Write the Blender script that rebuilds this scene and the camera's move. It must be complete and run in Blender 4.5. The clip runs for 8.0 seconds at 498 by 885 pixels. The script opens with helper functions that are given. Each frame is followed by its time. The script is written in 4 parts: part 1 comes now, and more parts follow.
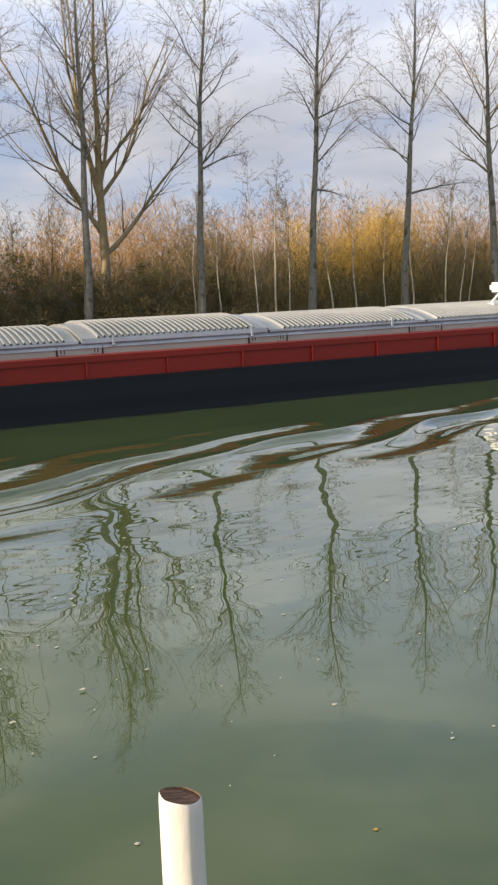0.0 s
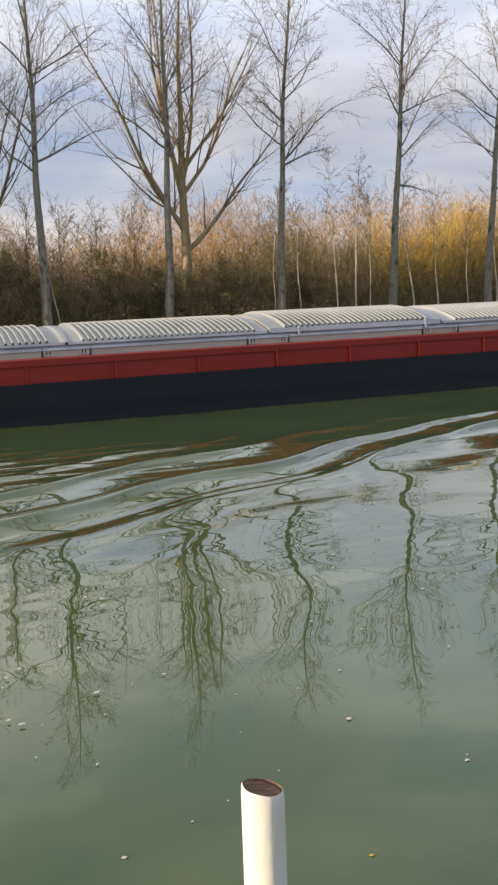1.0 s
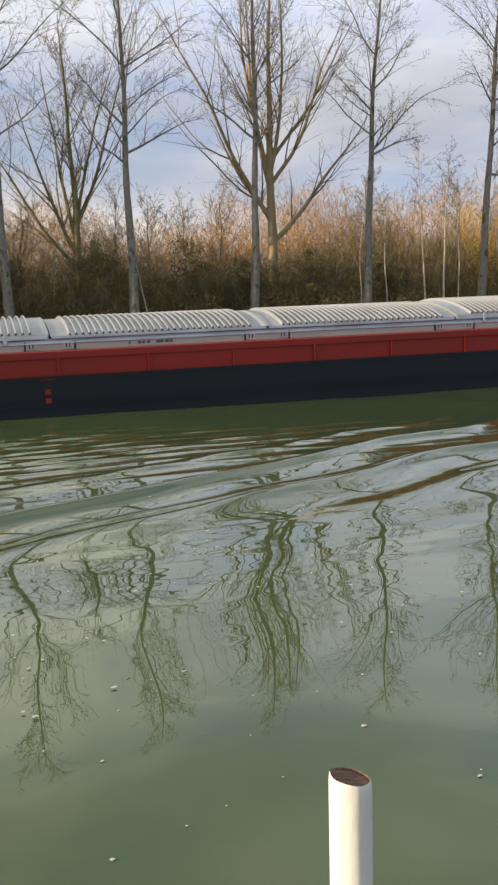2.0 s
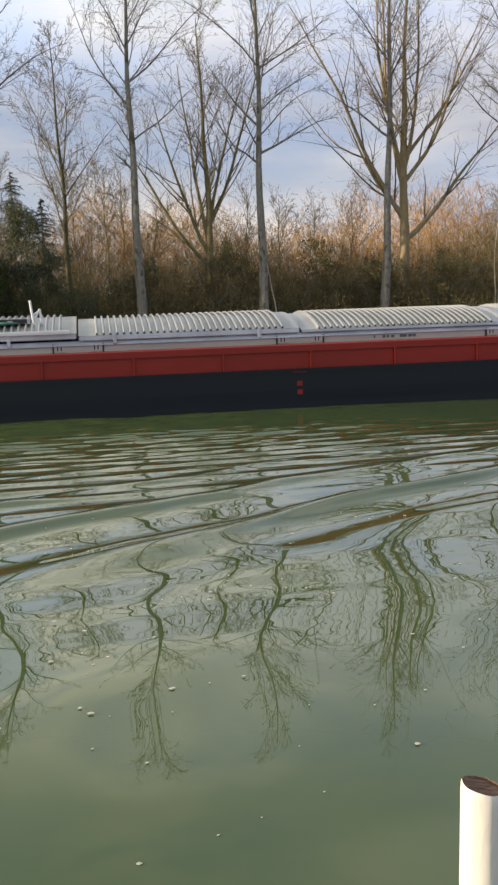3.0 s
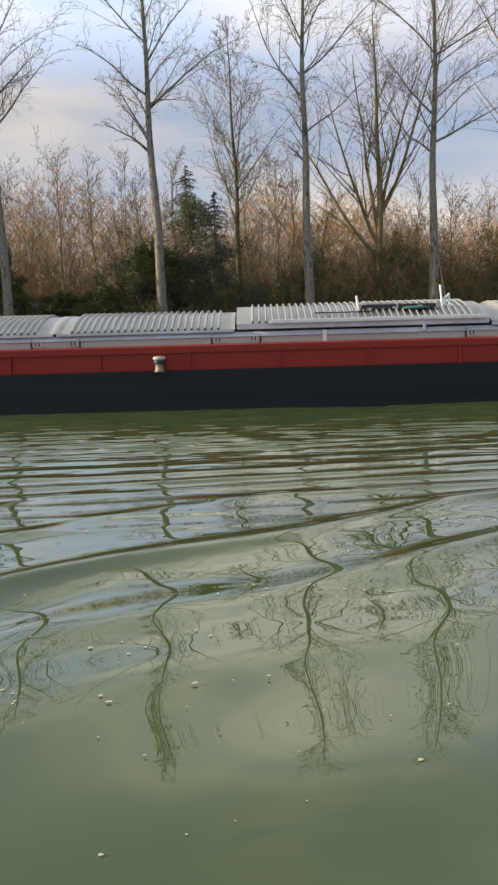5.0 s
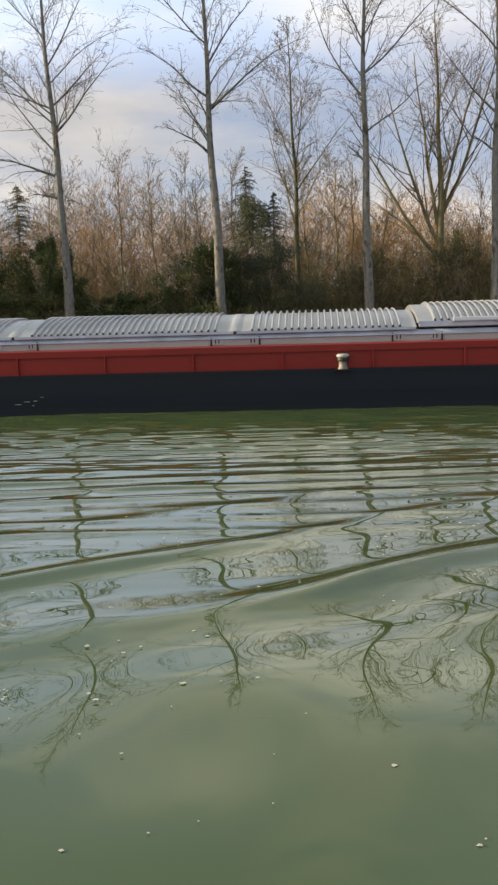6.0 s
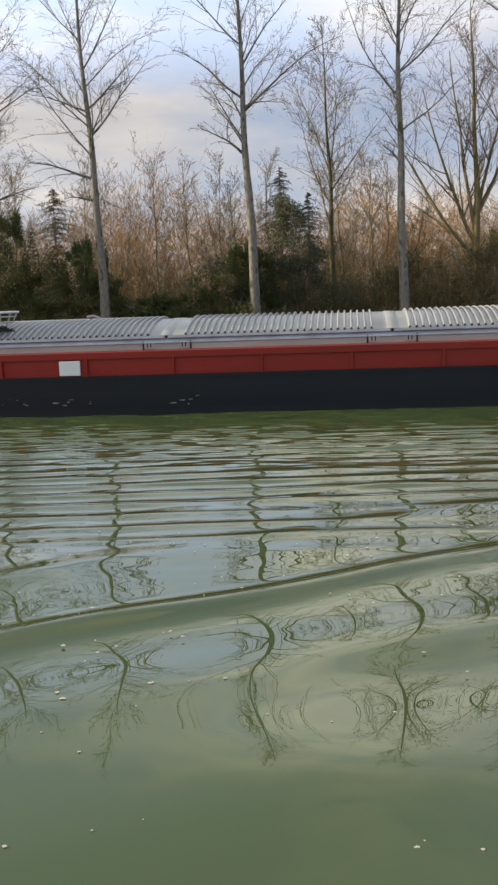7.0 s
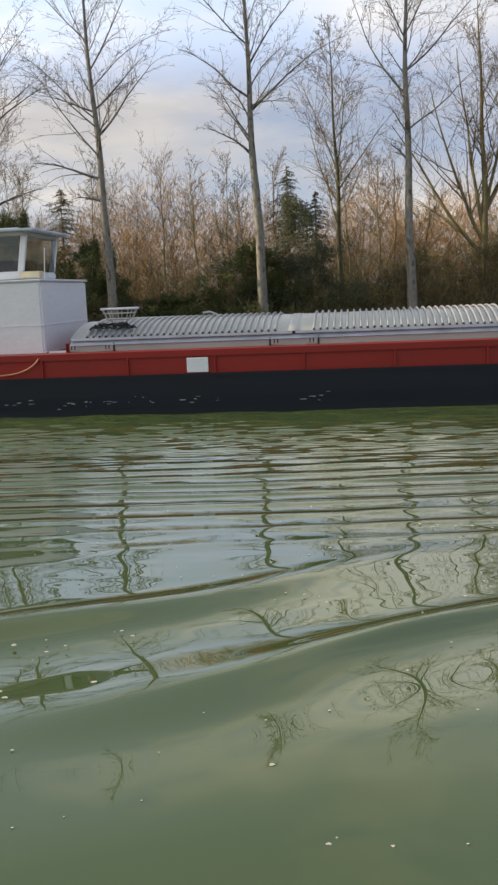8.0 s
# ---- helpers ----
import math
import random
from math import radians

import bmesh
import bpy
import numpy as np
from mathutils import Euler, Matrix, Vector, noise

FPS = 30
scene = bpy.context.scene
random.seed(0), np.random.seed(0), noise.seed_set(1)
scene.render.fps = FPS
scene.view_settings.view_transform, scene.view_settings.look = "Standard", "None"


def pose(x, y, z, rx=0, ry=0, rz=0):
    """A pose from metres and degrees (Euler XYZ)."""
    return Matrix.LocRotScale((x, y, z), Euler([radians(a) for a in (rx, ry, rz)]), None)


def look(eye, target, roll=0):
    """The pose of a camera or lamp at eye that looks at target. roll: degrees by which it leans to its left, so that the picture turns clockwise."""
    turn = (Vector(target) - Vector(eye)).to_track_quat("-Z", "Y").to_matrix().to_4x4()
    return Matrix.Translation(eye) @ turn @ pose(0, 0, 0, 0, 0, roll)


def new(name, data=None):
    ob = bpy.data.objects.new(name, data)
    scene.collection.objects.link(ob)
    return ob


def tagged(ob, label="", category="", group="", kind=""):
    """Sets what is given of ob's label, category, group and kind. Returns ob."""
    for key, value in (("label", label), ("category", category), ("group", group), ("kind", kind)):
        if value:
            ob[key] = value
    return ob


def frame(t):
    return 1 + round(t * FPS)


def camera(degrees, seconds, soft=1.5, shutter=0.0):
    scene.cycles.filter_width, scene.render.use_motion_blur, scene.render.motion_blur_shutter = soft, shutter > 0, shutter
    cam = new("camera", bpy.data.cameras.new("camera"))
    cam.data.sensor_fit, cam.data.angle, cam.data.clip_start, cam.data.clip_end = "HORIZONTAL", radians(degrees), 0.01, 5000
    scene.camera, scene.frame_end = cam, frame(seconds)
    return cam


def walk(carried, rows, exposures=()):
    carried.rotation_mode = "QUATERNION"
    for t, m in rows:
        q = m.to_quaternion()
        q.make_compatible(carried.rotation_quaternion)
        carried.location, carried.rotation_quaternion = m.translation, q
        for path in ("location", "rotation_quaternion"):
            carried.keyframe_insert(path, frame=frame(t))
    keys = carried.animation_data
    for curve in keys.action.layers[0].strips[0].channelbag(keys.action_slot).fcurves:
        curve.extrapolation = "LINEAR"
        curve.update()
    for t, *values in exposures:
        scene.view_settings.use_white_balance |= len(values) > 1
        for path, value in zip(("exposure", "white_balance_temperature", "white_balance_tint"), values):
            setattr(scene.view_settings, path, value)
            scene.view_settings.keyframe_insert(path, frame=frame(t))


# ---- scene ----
SPEED = 2.848            # the barge's way, metres a second, along +x
EYE_Z = 2.72

# ---------------------------------------------------------------- camera
cam = camera(29.09, 8.0, soft=2.5)
PATH = [  # seconds, x, yaw, pitch, roll
    (0.0, 0.00, -26.84, -8.84, 2.49), (0.5, -0.02, -24.44, -8.92, 2.47), (1.0, -0.04, -22.16, -8.86, 2.30),
    (1.2, -0.05, -21.23, -8.88, 2.13), (2.3, -0.10, -14.92, -9.27, 1.95), (2.5, -0.11, -13.14, -9.22, 1.88),
    (3.0, -0.13, -9.58, -9.02, 1.81), (3.5, -0.14, -6.69, -8.76, 1.80), (4.0, -0.15, -4.52, -8.82, 1.75),
    (4.5, -0.16, -2.33, -9.11, 1.66), (5.0, -0.17, 0.26, -9.22, 1.60), (5.2, -0.17, 1.22, -9.20, 1.59),
    (6.5, -0.18, 4.76, -9.01, 1.88), (7.0, -0.18, 5.75, -8.98, 2.07), (7.5, -0.18, 6.16, -9.00, 2.21),
    (8.0, -0.18, 6.20, -9.00, 2.35)]
walk(cam, [(t, pose(x, 0, EYE_Z, 90 + p, r, y)) for t, x, y, p, r in PATH])

# ---------------------------------------------------------------- light
SUN_AZ, SUN_EL = 90.0, 14.0          # degrees, azimuth to the left of +y
sun_way = Vector((-math.sin(radians(SUN_AZ)) * math.cos(radians(SUN_EL)),
                  math.cos(radians(SUN_AZ)) * math.cos(radians(SUN_EL)), math.sin(radians(SUN_EL))))
sun = new("sun", bpy.data.lights.new("sun", "SUN"))
sun.data.energy, sun.data.angle, sun.data.color = 5.0, radians(0.6), (1.0, 0.80, 0.54)
sun.matrix_world = look(sun_way * 100, (0, 0, 0))
scene.view_settings.exposure = 0.57


def sky_world():
    w = bpy.data.worlds.new("sky")
    w.use_nodes = True
    nt = w.node_tree
    nt.nodes.clear()
    n, l = nt.nodes.new, nt.links.new
    out, bg = n("ShaderNodeOutputWorld"), n("ShaderNodeBackground")
    sky = n("ShaderNodeTexSky")
    sky.sky_type, sky.sun_disc = "NISHITA", False
    sky.sun_elevation, sky.sun_rotation = radians(SUN_EL + 8), radians(-SUN_AZ)
    sky.air_density, sky.dust_density, sky.ozone_density = 1.0, 0.6, 2.0
    tc, mp = n("ShaderNodeTexCoord"), n("ShaderNodeMapping")
    mp.inputs["Scale"].default_value = (1.0, 1.0, 3.6)
    mp.inputs["Location"].default_value = (0.35, 0.2, 0.1)
    l(tc.outputs["Generated"], mp.inputs[0])
    nz = n("ShaderNodeTexNoise")
    nz.inputs["Scale"].default_value, nz.inputs["Detail"].default_value = 2.3, 7
    nz.inputs["Roughness"].default_value = 0.55
    l(mp.outputs[0], nz.inputs["Vector"])
    cover = n("ShaderNodeValToRGB")
    cover.color_ramp.elements[0].position, cover.color_ramp.elements[1].position = 0.40, 0.56
    l(nz.outputs[0], cover.inputs[0])
    # cloud tone: grey bellies, creamy tops
    nz2 = n("ShaderNodeTexNoise")
    nz2.inputs["Scale"].default_value, nz2.inputs["Detail"].default_value = 3.1, 5
    l(mp.outputs[0], nz2.inputs["Vector"])
    tone = n("ShaderNodeValToRGB")
    tone.color_ramp.elements[0].position, tone.color_ramp.elements[1].position = 0.36, 0.66
    tone.color_ramp.elements[0].color = (5.0, 5.1, 5.6, 1)
    tone.color_ramp.elements[1].color = (8.9, 8.5, 8.0, 1)
    l(nz2.outputs[0], tone.inputs[0])
    blue = n("ShaderNodeMix")
    blue.data_type, blue.blend_type = "RGBA", "MIX"
    blue.inputs[0].default_value = 0.6
    blue.inputs[7].default_value = (5.5, 6.1, 8.0, 1)
    l(sky.outputs[0], blue.inputs[6])
    mix = n("ShaderNodeMix")
    mix.data_type = "RGBA"
    l(cover.outputs[0], mix.inputs[0])
    l(blue.outputs[2], mix.inputs[6])
    l(tone.outputs[0], mix.inputs[7])
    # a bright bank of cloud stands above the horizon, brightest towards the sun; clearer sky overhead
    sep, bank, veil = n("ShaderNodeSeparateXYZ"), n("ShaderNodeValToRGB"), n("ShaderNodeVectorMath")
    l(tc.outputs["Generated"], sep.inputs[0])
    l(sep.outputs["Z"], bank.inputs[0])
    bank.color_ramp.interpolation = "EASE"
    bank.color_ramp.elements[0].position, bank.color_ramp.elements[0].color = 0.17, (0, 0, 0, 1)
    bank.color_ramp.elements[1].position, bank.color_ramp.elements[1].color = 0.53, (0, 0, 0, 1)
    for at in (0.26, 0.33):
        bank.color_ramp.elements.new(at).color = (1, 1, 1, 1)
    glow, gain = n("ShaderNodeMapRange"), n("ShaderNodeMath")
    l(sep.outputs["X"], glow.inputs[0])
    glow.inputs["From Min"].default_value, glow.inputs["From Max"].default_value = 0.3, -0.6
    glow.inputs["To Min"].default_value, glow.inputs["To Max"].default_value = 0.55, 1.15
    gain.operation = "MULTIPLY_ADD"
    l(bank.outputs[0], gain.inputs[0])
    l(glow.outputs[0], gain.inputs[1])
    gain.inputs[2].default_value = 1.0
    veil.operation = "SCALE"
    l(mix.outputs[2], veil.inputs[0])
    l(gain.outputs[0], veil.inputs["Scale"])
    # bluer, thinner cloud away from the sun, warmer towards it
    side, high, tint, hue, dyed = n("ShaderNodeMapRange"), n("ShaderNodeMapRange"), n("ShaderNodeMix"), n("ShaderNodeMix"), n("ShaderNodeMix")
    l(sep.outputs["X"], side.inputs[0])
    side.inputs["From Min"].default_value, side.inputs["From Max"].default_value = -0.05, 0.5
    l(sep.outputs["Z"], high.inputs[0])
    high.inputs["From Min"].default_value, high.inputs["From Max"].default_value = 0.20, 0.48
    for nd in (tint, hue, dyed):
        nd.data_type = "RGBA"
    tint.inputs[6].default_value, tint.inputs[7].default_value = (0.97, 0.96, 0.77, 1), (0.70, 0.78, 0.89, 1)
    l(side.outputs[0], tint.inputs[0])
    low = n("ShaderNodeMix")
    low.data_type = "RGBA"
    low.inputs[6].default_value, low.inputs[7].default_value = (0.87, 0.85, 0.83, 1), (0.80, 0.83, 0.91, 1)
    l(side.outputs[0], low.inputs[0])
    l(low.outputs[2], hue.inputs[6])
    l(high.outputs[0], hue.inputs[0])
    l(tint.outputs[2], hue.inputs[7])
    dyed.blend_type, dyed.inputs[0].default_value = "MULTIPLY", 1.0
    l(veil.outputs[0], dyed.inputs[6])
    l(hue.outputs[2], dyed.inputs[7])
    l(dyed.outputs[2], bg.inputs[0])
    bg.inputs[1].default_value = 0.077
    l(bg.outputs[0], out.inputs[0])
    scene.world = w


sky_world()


# ---------------------------------------------------------------- materials
def material(name, base, rough=0.6, metal=0.0, second=None, scale=4.0, stretch=(1, 1, 1), bump=0.0, bump_scale=40.0,
             spot=None, spot_scale=1.2, spot_at=0.6, island=0.0, spec=0.5):
    """Base colour varied with a second one at two scales, spots of wear, fine relief."""
    m = bpy.data.materials.new(name)
    m.use_nodes = True
    nt = m.node_tree
    n, l = nt.nodes.new, nt.links.new
    b = nt.nodes["Principled BSDF"]
    b.inputs["Roughness"].default_value, b.inputs["Metallic"].default_value = rough, metal
    b.inputs["Specular IOR Level"].default_value = spec
    tc, mp = n("ShaderNodeTexCoord"), n("ShaderNodeMapping")
    mp.inputs["Scale"].default_value = stretch
    l(tc.outputs["Object"], mp.inputs[0])
    second = second or tuple(c * 0.72 for c in base)

    def noise_tex(s, d=6):
        t = n("ShaderNodeTexNoise")
        t.inputs["Scale"].default_value, t.inputs["Detail"].default_value = s, d
        l(mp.outputs[0], t.inputs["Vector"])
        return t

    def mixed(f, a, c):
        x = n("ShaderNodeMix")
        x.data_type = "RGBA"
        l(f, x.inputs[0])
        for v, s in ((a, x.inputs[6]), (c, x.inputs[7])):
            if isinstance(v, tuple):
                s.default_value = (*v, 1)
            else:
                l(v, s)
        return x.outputs[2]

    r = n("ShaderNodeValToRGB")
    r.color_ramp.elements[0].position, r.color_ramp.elements[1].position = 0.35, 0.65
    l(noise_tex(scale).outputs[0], r.inputs[0])
    col = mixed(r.outputs[0], base, second)
    fine = n("ShaderNodeMath")
    fine.operation = "MULTIPLY"
    fine.inputs[1].default_value = 0.4
    l(noise_tex(scale * 9, 3).outputs[0], fine.inputs[0])
    col = mixed(fine.outputs[0], col, tuple(c * 0.55 for c in base))
    if spot:
        s = n("ShaderNodeValToRGB")
        s.color_ramp.elements[0].position, s.color_ramp.elements[1].position = spot_at, spot_at + 0.06
        l(noise_tex(spot_scale, 8).outputs[0], s.inputs[0])
        col = mixed(s.outputs[0], col, spot)
    if island:
        g = n("ShaderNodeNewGeometry")
        h = n("ShaderNodeHueSaturation")
        mr = n("ShaderNodeMapRange")
        mr.inputs["To Min"].default_value, mr.inputs["To Max"].default_value = 1 - island, 1 + island
        l(g.outputs["Random Per Island"], mr.inputs[0])
        l(mr.outputs[0], h.inputs["Value"])
        l(col, h.inputs["Color"])
        col = h.outputs[0]
    l(col, b.inputs["Base Color"])
    if bump:
        bp = n("ShaderNodeBump")
        bp.inputs["Strength"].default_value, bp.inputs["Distance"].default_value = bump, 0.02
        l(noise_tex(bump_scale, 4).outputs[0], bp.inputs["Height"])
        l(bp.outputs[0], b.inputs["Normal"])
    return m


def water_material():
    m = bpy.data.materials.new("canal_water")
    m.use_nodes = True
    nt = m.node_tree
    n, l = nt.nodes.new, nt.links.new
    b = nt.nodes["Principled BSDF"]
    b.inputs["Roughness"].default_value = 0.0
    b.inputs["IOR"].default_value = 1.54
    b.inputs["Coat Weight"].default_value, b.inputs["Coat Roughness"].default_value = 0.3, 0.0     # added clear coat, strengthens the sky's reflection
    tc = n("ShaderNodeTexCoord")
    silt = n("ShaderNodeTexNoise")
    silt.inputs["Scale"].default_value, silt.inputs["Detail"].default_value = 0.22, 3
    l(tc.outputs["Object"], silt.inputs["Vector"])
    r = n("ShaderNodeValToRGB")
    r.color_ramp.elements[0].position, r.color_ramp.elements[1].position = 0.3, 0.7
    r.color_ramp.elements[0].color = (0.053, 0.084, 0.027, 1)
    r.color_ramp.elements[1].color = (0.066, 0.099, 0.035, 1)
    l(silt.outputs[0], r.inputs[0])
    l(r.outputs[0], b.inputs["Base Color"])
    return m


M_WATER = water_material()
M_BLACK = material("black_hull_paint", (0.006, 0.010, 0.020), 0.40, spec=0.34, second=(0.008, 0.011, 0.017), scale=0.8, stretch=(0.3, 1, 1.5), bump=0.15, bump_scale=2.0)
M_LOWERHULL = material("lower_hull_paint", (0.006, 0.010, 0.019), 0.5, spec=0.3, second=(0.010, 0.014, 0.023), scale=0.9, stretch=(0.3, 1, 2.5), bump=0.2, bump_scale=3)
M_RED = material("red_paint", (0.31, 0.021, 0.014), 0.48, spec=0.38, second=(0.245, 0.018, 0.012), scale=0.7, stretch=(0.4, 1, 2), bump=0.1, bump_scale=3)
M_GREY = material("grey_coaming_paint", (0.50, 0.51, 0.48), 0.42, second=(0.41, 0.42, 0.40), scale=1.1, stretch=(0.5, 1, 3), bump=0.1, bump_scale=5)
# pale paint with the blue of reflected sky put into its colour
M_PALE = material("sky_blue_tinted_paint", (0.64, 0.73, 0.85), 0.25, scale=1.5)
M_ALU = material("aluminium_sheet", (0.57, 0.58, 0.60), 0.32, metal=0.6, second=(0.47, 0.48, 0.50), scale=0.9, bump=0.05, bump_scale=12)
M_WHITE = material("white_paint", (0.84, 0.87, 0.92), 0.32, second=(0.81, 0.84, 0.89), scale=0.8, stretch=(1, 1, 2))
M_CREAM = material("cream_paint", (0.86, 0.78, 0.56), 0.4, scale=2)
M_DARK = material("dark_steel", (0.03, 0.03, 0.035), 0.5, scale=3)
M_SCUFF = material("flaked_white_paint", (0.46, 0.47, 0.47), 0.7, scale=8)
M_FADED = material("faded_black_paint", (0.12, 0.12, 0.12), 0.6, scale=12)
M_RUST = material("worn_grey_steel", (0.34, 0.31, 0.27), 0.6, second=(0.20, 0.16, 0.12), scale=9)
M_RUBBER = material("black_rubber", (0.015, 0.015, 0.015), 0.7, scale=5)
M_TEAL = material("teal_tarpaulin", (0.05, 0.19, 0.17), 0.6, scale=5)
M_ORANGE = material("faded_orange_hose", (0.45, 0.20, 0.12), 0.6, scale=5)
M_BARK = material("grey_poplar_bark", (0.262, 0.250, 0.226), 0.9, second=(0.16, 0.152, 0.135), scale=6.0, stretch=(1.5, 1.5, 0.7), bump=1.0, bump_scale=9, spot=(0.085, 0.078, 0.06), spot_scale=2.6, spot_at=0.57)
# bark with the golden low sun put into its colour all round
M_LIMB = material("sun_gilded_bark", (0.37, 0.29, 0.17), 0.9, second=(0.25, 0.20, 0.12), scale=2.5, stretch=(2, 2, 0.6), bump=0.6, bump_scale=9)
M_IVYBARK = material("ivy_dark_bark", (0.12, 0.11, 0.065), 0.9, second=(0.06, 0.065, 0.03), scale=3.0, bump=0.8, bump_scale=8)
M_MOSSY = material("mossy_brown_bark", (0.24, 0.20, 0.11), 0.9, second=(0.14, 0.13, 0.06), scale=2.0, bump=0.6, bump_scale=9)
M_TWIG = material("twig_bark", (0.25, 0.20, 0.135), 0.9, second=(0.13, 0.105, 0.07), scale=0.5, island=0.25)
M_THICKET = material("thicket_stems", (0.46, 0.270, 0.092), 0.9, second=(0.28, 0.180, 0.075), scale=0.14, island=0.25)
M_SCRUB = material("scrub_stems", (0.200, 0.165, 0.080), 0.9, second=(0.115, 0.110, 0.052), scale=0.2, island=0.4)
M_WILLOW = material("golden_willow_stems", (0.62, 0.43, 0.11), 0.85, second=(0.50, 0.33, 0.09), scale=0.5, island=0.3)
M_BIRCH = material("birch_bark", (0.66, 0.60, 0.50), 0.8, second=(0.42, 0.38, 0.31), scale=2.0, spot=(0.08, 0.07, 0.06), spot_scale=4, spot_at=0.62)
M_BRAMBLE = material("dark_bramble", (0.115, 0.110, 0.058), 0.9, second=(0.135, 0.106, 0.060), scale=0.4, island=0.2, spec=0.1)
M_BRACKEN = material("dead_bracken", (0.19, 0.13, 0.065), 0.9, second=(0.12, 0.095, 0.045), scale=0.3, island=0.35)
M_LEAF = material("ivy_leaves", (0.072, 0.096, 0.036), 0.65, second=(0.115, 0.122, 0.046), scale=0.7, island=0.3, spec=0.15)
# spruce needles made paler and greyer, distance haze put into the colour
M_HAZENEEDLE = material("haze_paled_needles", (0.085, 0.092, 0.055), 0.75, second=(0.12, 0.115, 0.07), scale=0.8, island=0.35)
M_NEEDLE = material("spruce_needles", (0.064, 0.080, 0.045), 0.7, second=(0.098, 0.108, 0.056), scale=0.8, island=0.35)
M_SOIL = material("leaf_litter", (0.090, 0.066, 0.038), 0.95, second=(0.055, 0.052, 0.025), scale=0.9, bump=0.8, bump_scale=6)
M_GRASS = material("bank_grass", (0.075, 0.095, 0.030), 0.9, second=(0.10, 0.085, 0.04), scale=1.2, bump=0.8, bump_scale=14)
M_POST = material("white_post_paint", (0.80, 0.78, 0.76), 0.55, second=(0.74, 0.70, 0.68), scale=6, stretch=(1, 1, 0.3), bump=0.15, bump_scale=30)
M_ENDGRAIN = material("weathered_end_grain", (0.34, 0.20, 0.14), 0.85, second=(0.13, 0.075, 0.05), scale=14, stretch=(1, 5, 1), bump=0.8, bump_scale=40)
M_FOAM = material("foam_and_scum", (0.62, 0.62, 0.54), 0.8, scale=30)
M_YELLOW = material("yellow_leaf", (0.55, 0.38, 0.06), 0.7, scale=20)


def glass_material():
    m = bpy.data.materials.new("window_glass")
    m.use_nodes = True
    b = m.node_tree.nodes["Principled BSDF"]
    b.inputs["Base Color"].default_value = (0.75, 0.8, 0.8, 1)
    b.inputs["Roughness"].default_value, b.inputs["Transmission Weight"].default_value = 0.02, 1.0
    b.inputs["IOR"].default_value = 1.45
    return m


M_GLASS = glass_material()


# ---------------------------------------------------------------- mesh helpers
def numpy_mesh(name, verts, quads, mat, smooth=True):
    verts, quads = np.asarray(verts, np.float32), np.asarray(quads, np.int32)
    me = bpy.data.meshes.new(name)
    k = quads.shape[1]
    me.vertices.add(len(verts))
    me.vertices.foreach_set("co", verts.ravel())
    me.loops.add(quads.size)
    me.loops.foreach_set("vertex_index", quads.ravel())
    me.polygons.add(len(quads))
    me.polygons.foreach_set("loop_start", np.arange(0, quads.size, k, dtype=np.int32))
    me.polygons.foreach_set("use_smooth", np.full(len(quads), smooth))
    me.update(calc_edges=True)
    me.validate()
    me.materials.append(mat)
    return me


def tubes(name, segs, mat, sides=5):
    """One mesh of tapered tubes; each row of segs: x0 y0 z0 x1 y1 z1 r0 r1."""
    s = np.asarray(segs, np.float64)
    p0, p1 = s[:, :3], s[:, 3:6]
    d = p1 - p0
    d /= np.linalg.norm(d, axis=1, keepdims=True) + 1e-9
    ref = np.where(np.abs(d[:, 2:3]) > 0.9, [[1.0, 0, 0]], [[0, 0, 1.0]])
    u = np.cross(d, ref)
    u /= np.linalg.norm(u, axis=1, keepdims=True)
    v = np.cross(d, u)
    a = np.arange(sides) * 2 * np.pi / sides
    ring = u[:, None] * np.cos(a)[None, :, None] + v[:, None] * np.sin(a)[None, :, None]
    va = p0[:, None] + ring * s[:, 6, None, None]
    vb = p1[:, None] + ring * s[:, 7, None, None]
    verts = np.concatenate([va, vb], 1).reshape(-1, 3)
    i = np.arange(sides)
    j = (i + 1) % sides
    q = np.stack([i, j, j + sides, i + sides], 1)
    quads = (np.arange(len(s))[:, None, None] * 2 * sides + q[None]).reshape(-1, 4)
    return numpy_mesh(name, verts, quads, mat)


def ribbons(name, rows, mat, seed=5):
    """One mesh of the finest twigs, a sliver each; rows as for tubes()."""
    s = np.asarray(rows, np.float64)
    p0, p1 = s[:, :3], s[:, 3:6]
    u = np.cross(p1 - p0, np.random.default_rng(seed).normal(size=(len(s), 3)))
    u /= np.linalg.norm(u, axis=1, keepdims=True) + 1e-9
    a, b = u * s[:, 6:7], u * s[:, 7:8]
    V = np.stack([p0 - a, p0 + a, p1 + b, p1 - b], 1).reshape(-1, 3)
    return numpy_mesh(name, V, np.arange(len(V)).reshape(-1, 4), mat, False)


def joined(name, meshes):
    """Several meshes of one material as one."""
    V, Q, off = [], [], 0
    for me in meshes:
        v, q = np.empty(len(me.vertices) * 3, np.float32), np.empty(len(me.loops), np.int32)
        me.vertices.foreach_get("co", v)
        me.loops.foreach_get("vertex_index", q)
        V.append(v.reshape(-1, 3))
        Q.append(q.reshape(-1, 4) + off)
        off += len(me.vertices)
    return numpy_mesh(name, np.concatenate(V), np.concatenate(Q), meshes[0].materials[0])


def part(name, bm, mat, parent=None, label="", smooth=False):
    me = bpy.data.meshes.new(name)
    bmesh.ops.recalc_face_normals(bm, faces=bm.faces)
    bm.to_mesh(me)
    bm.free()
    me.materials.append(mat)
    for p in me.polygons:
        p.use_smooth = smooth
    ob = new(name, me)
    ob.parent = parent
    return tagged(ob, label)


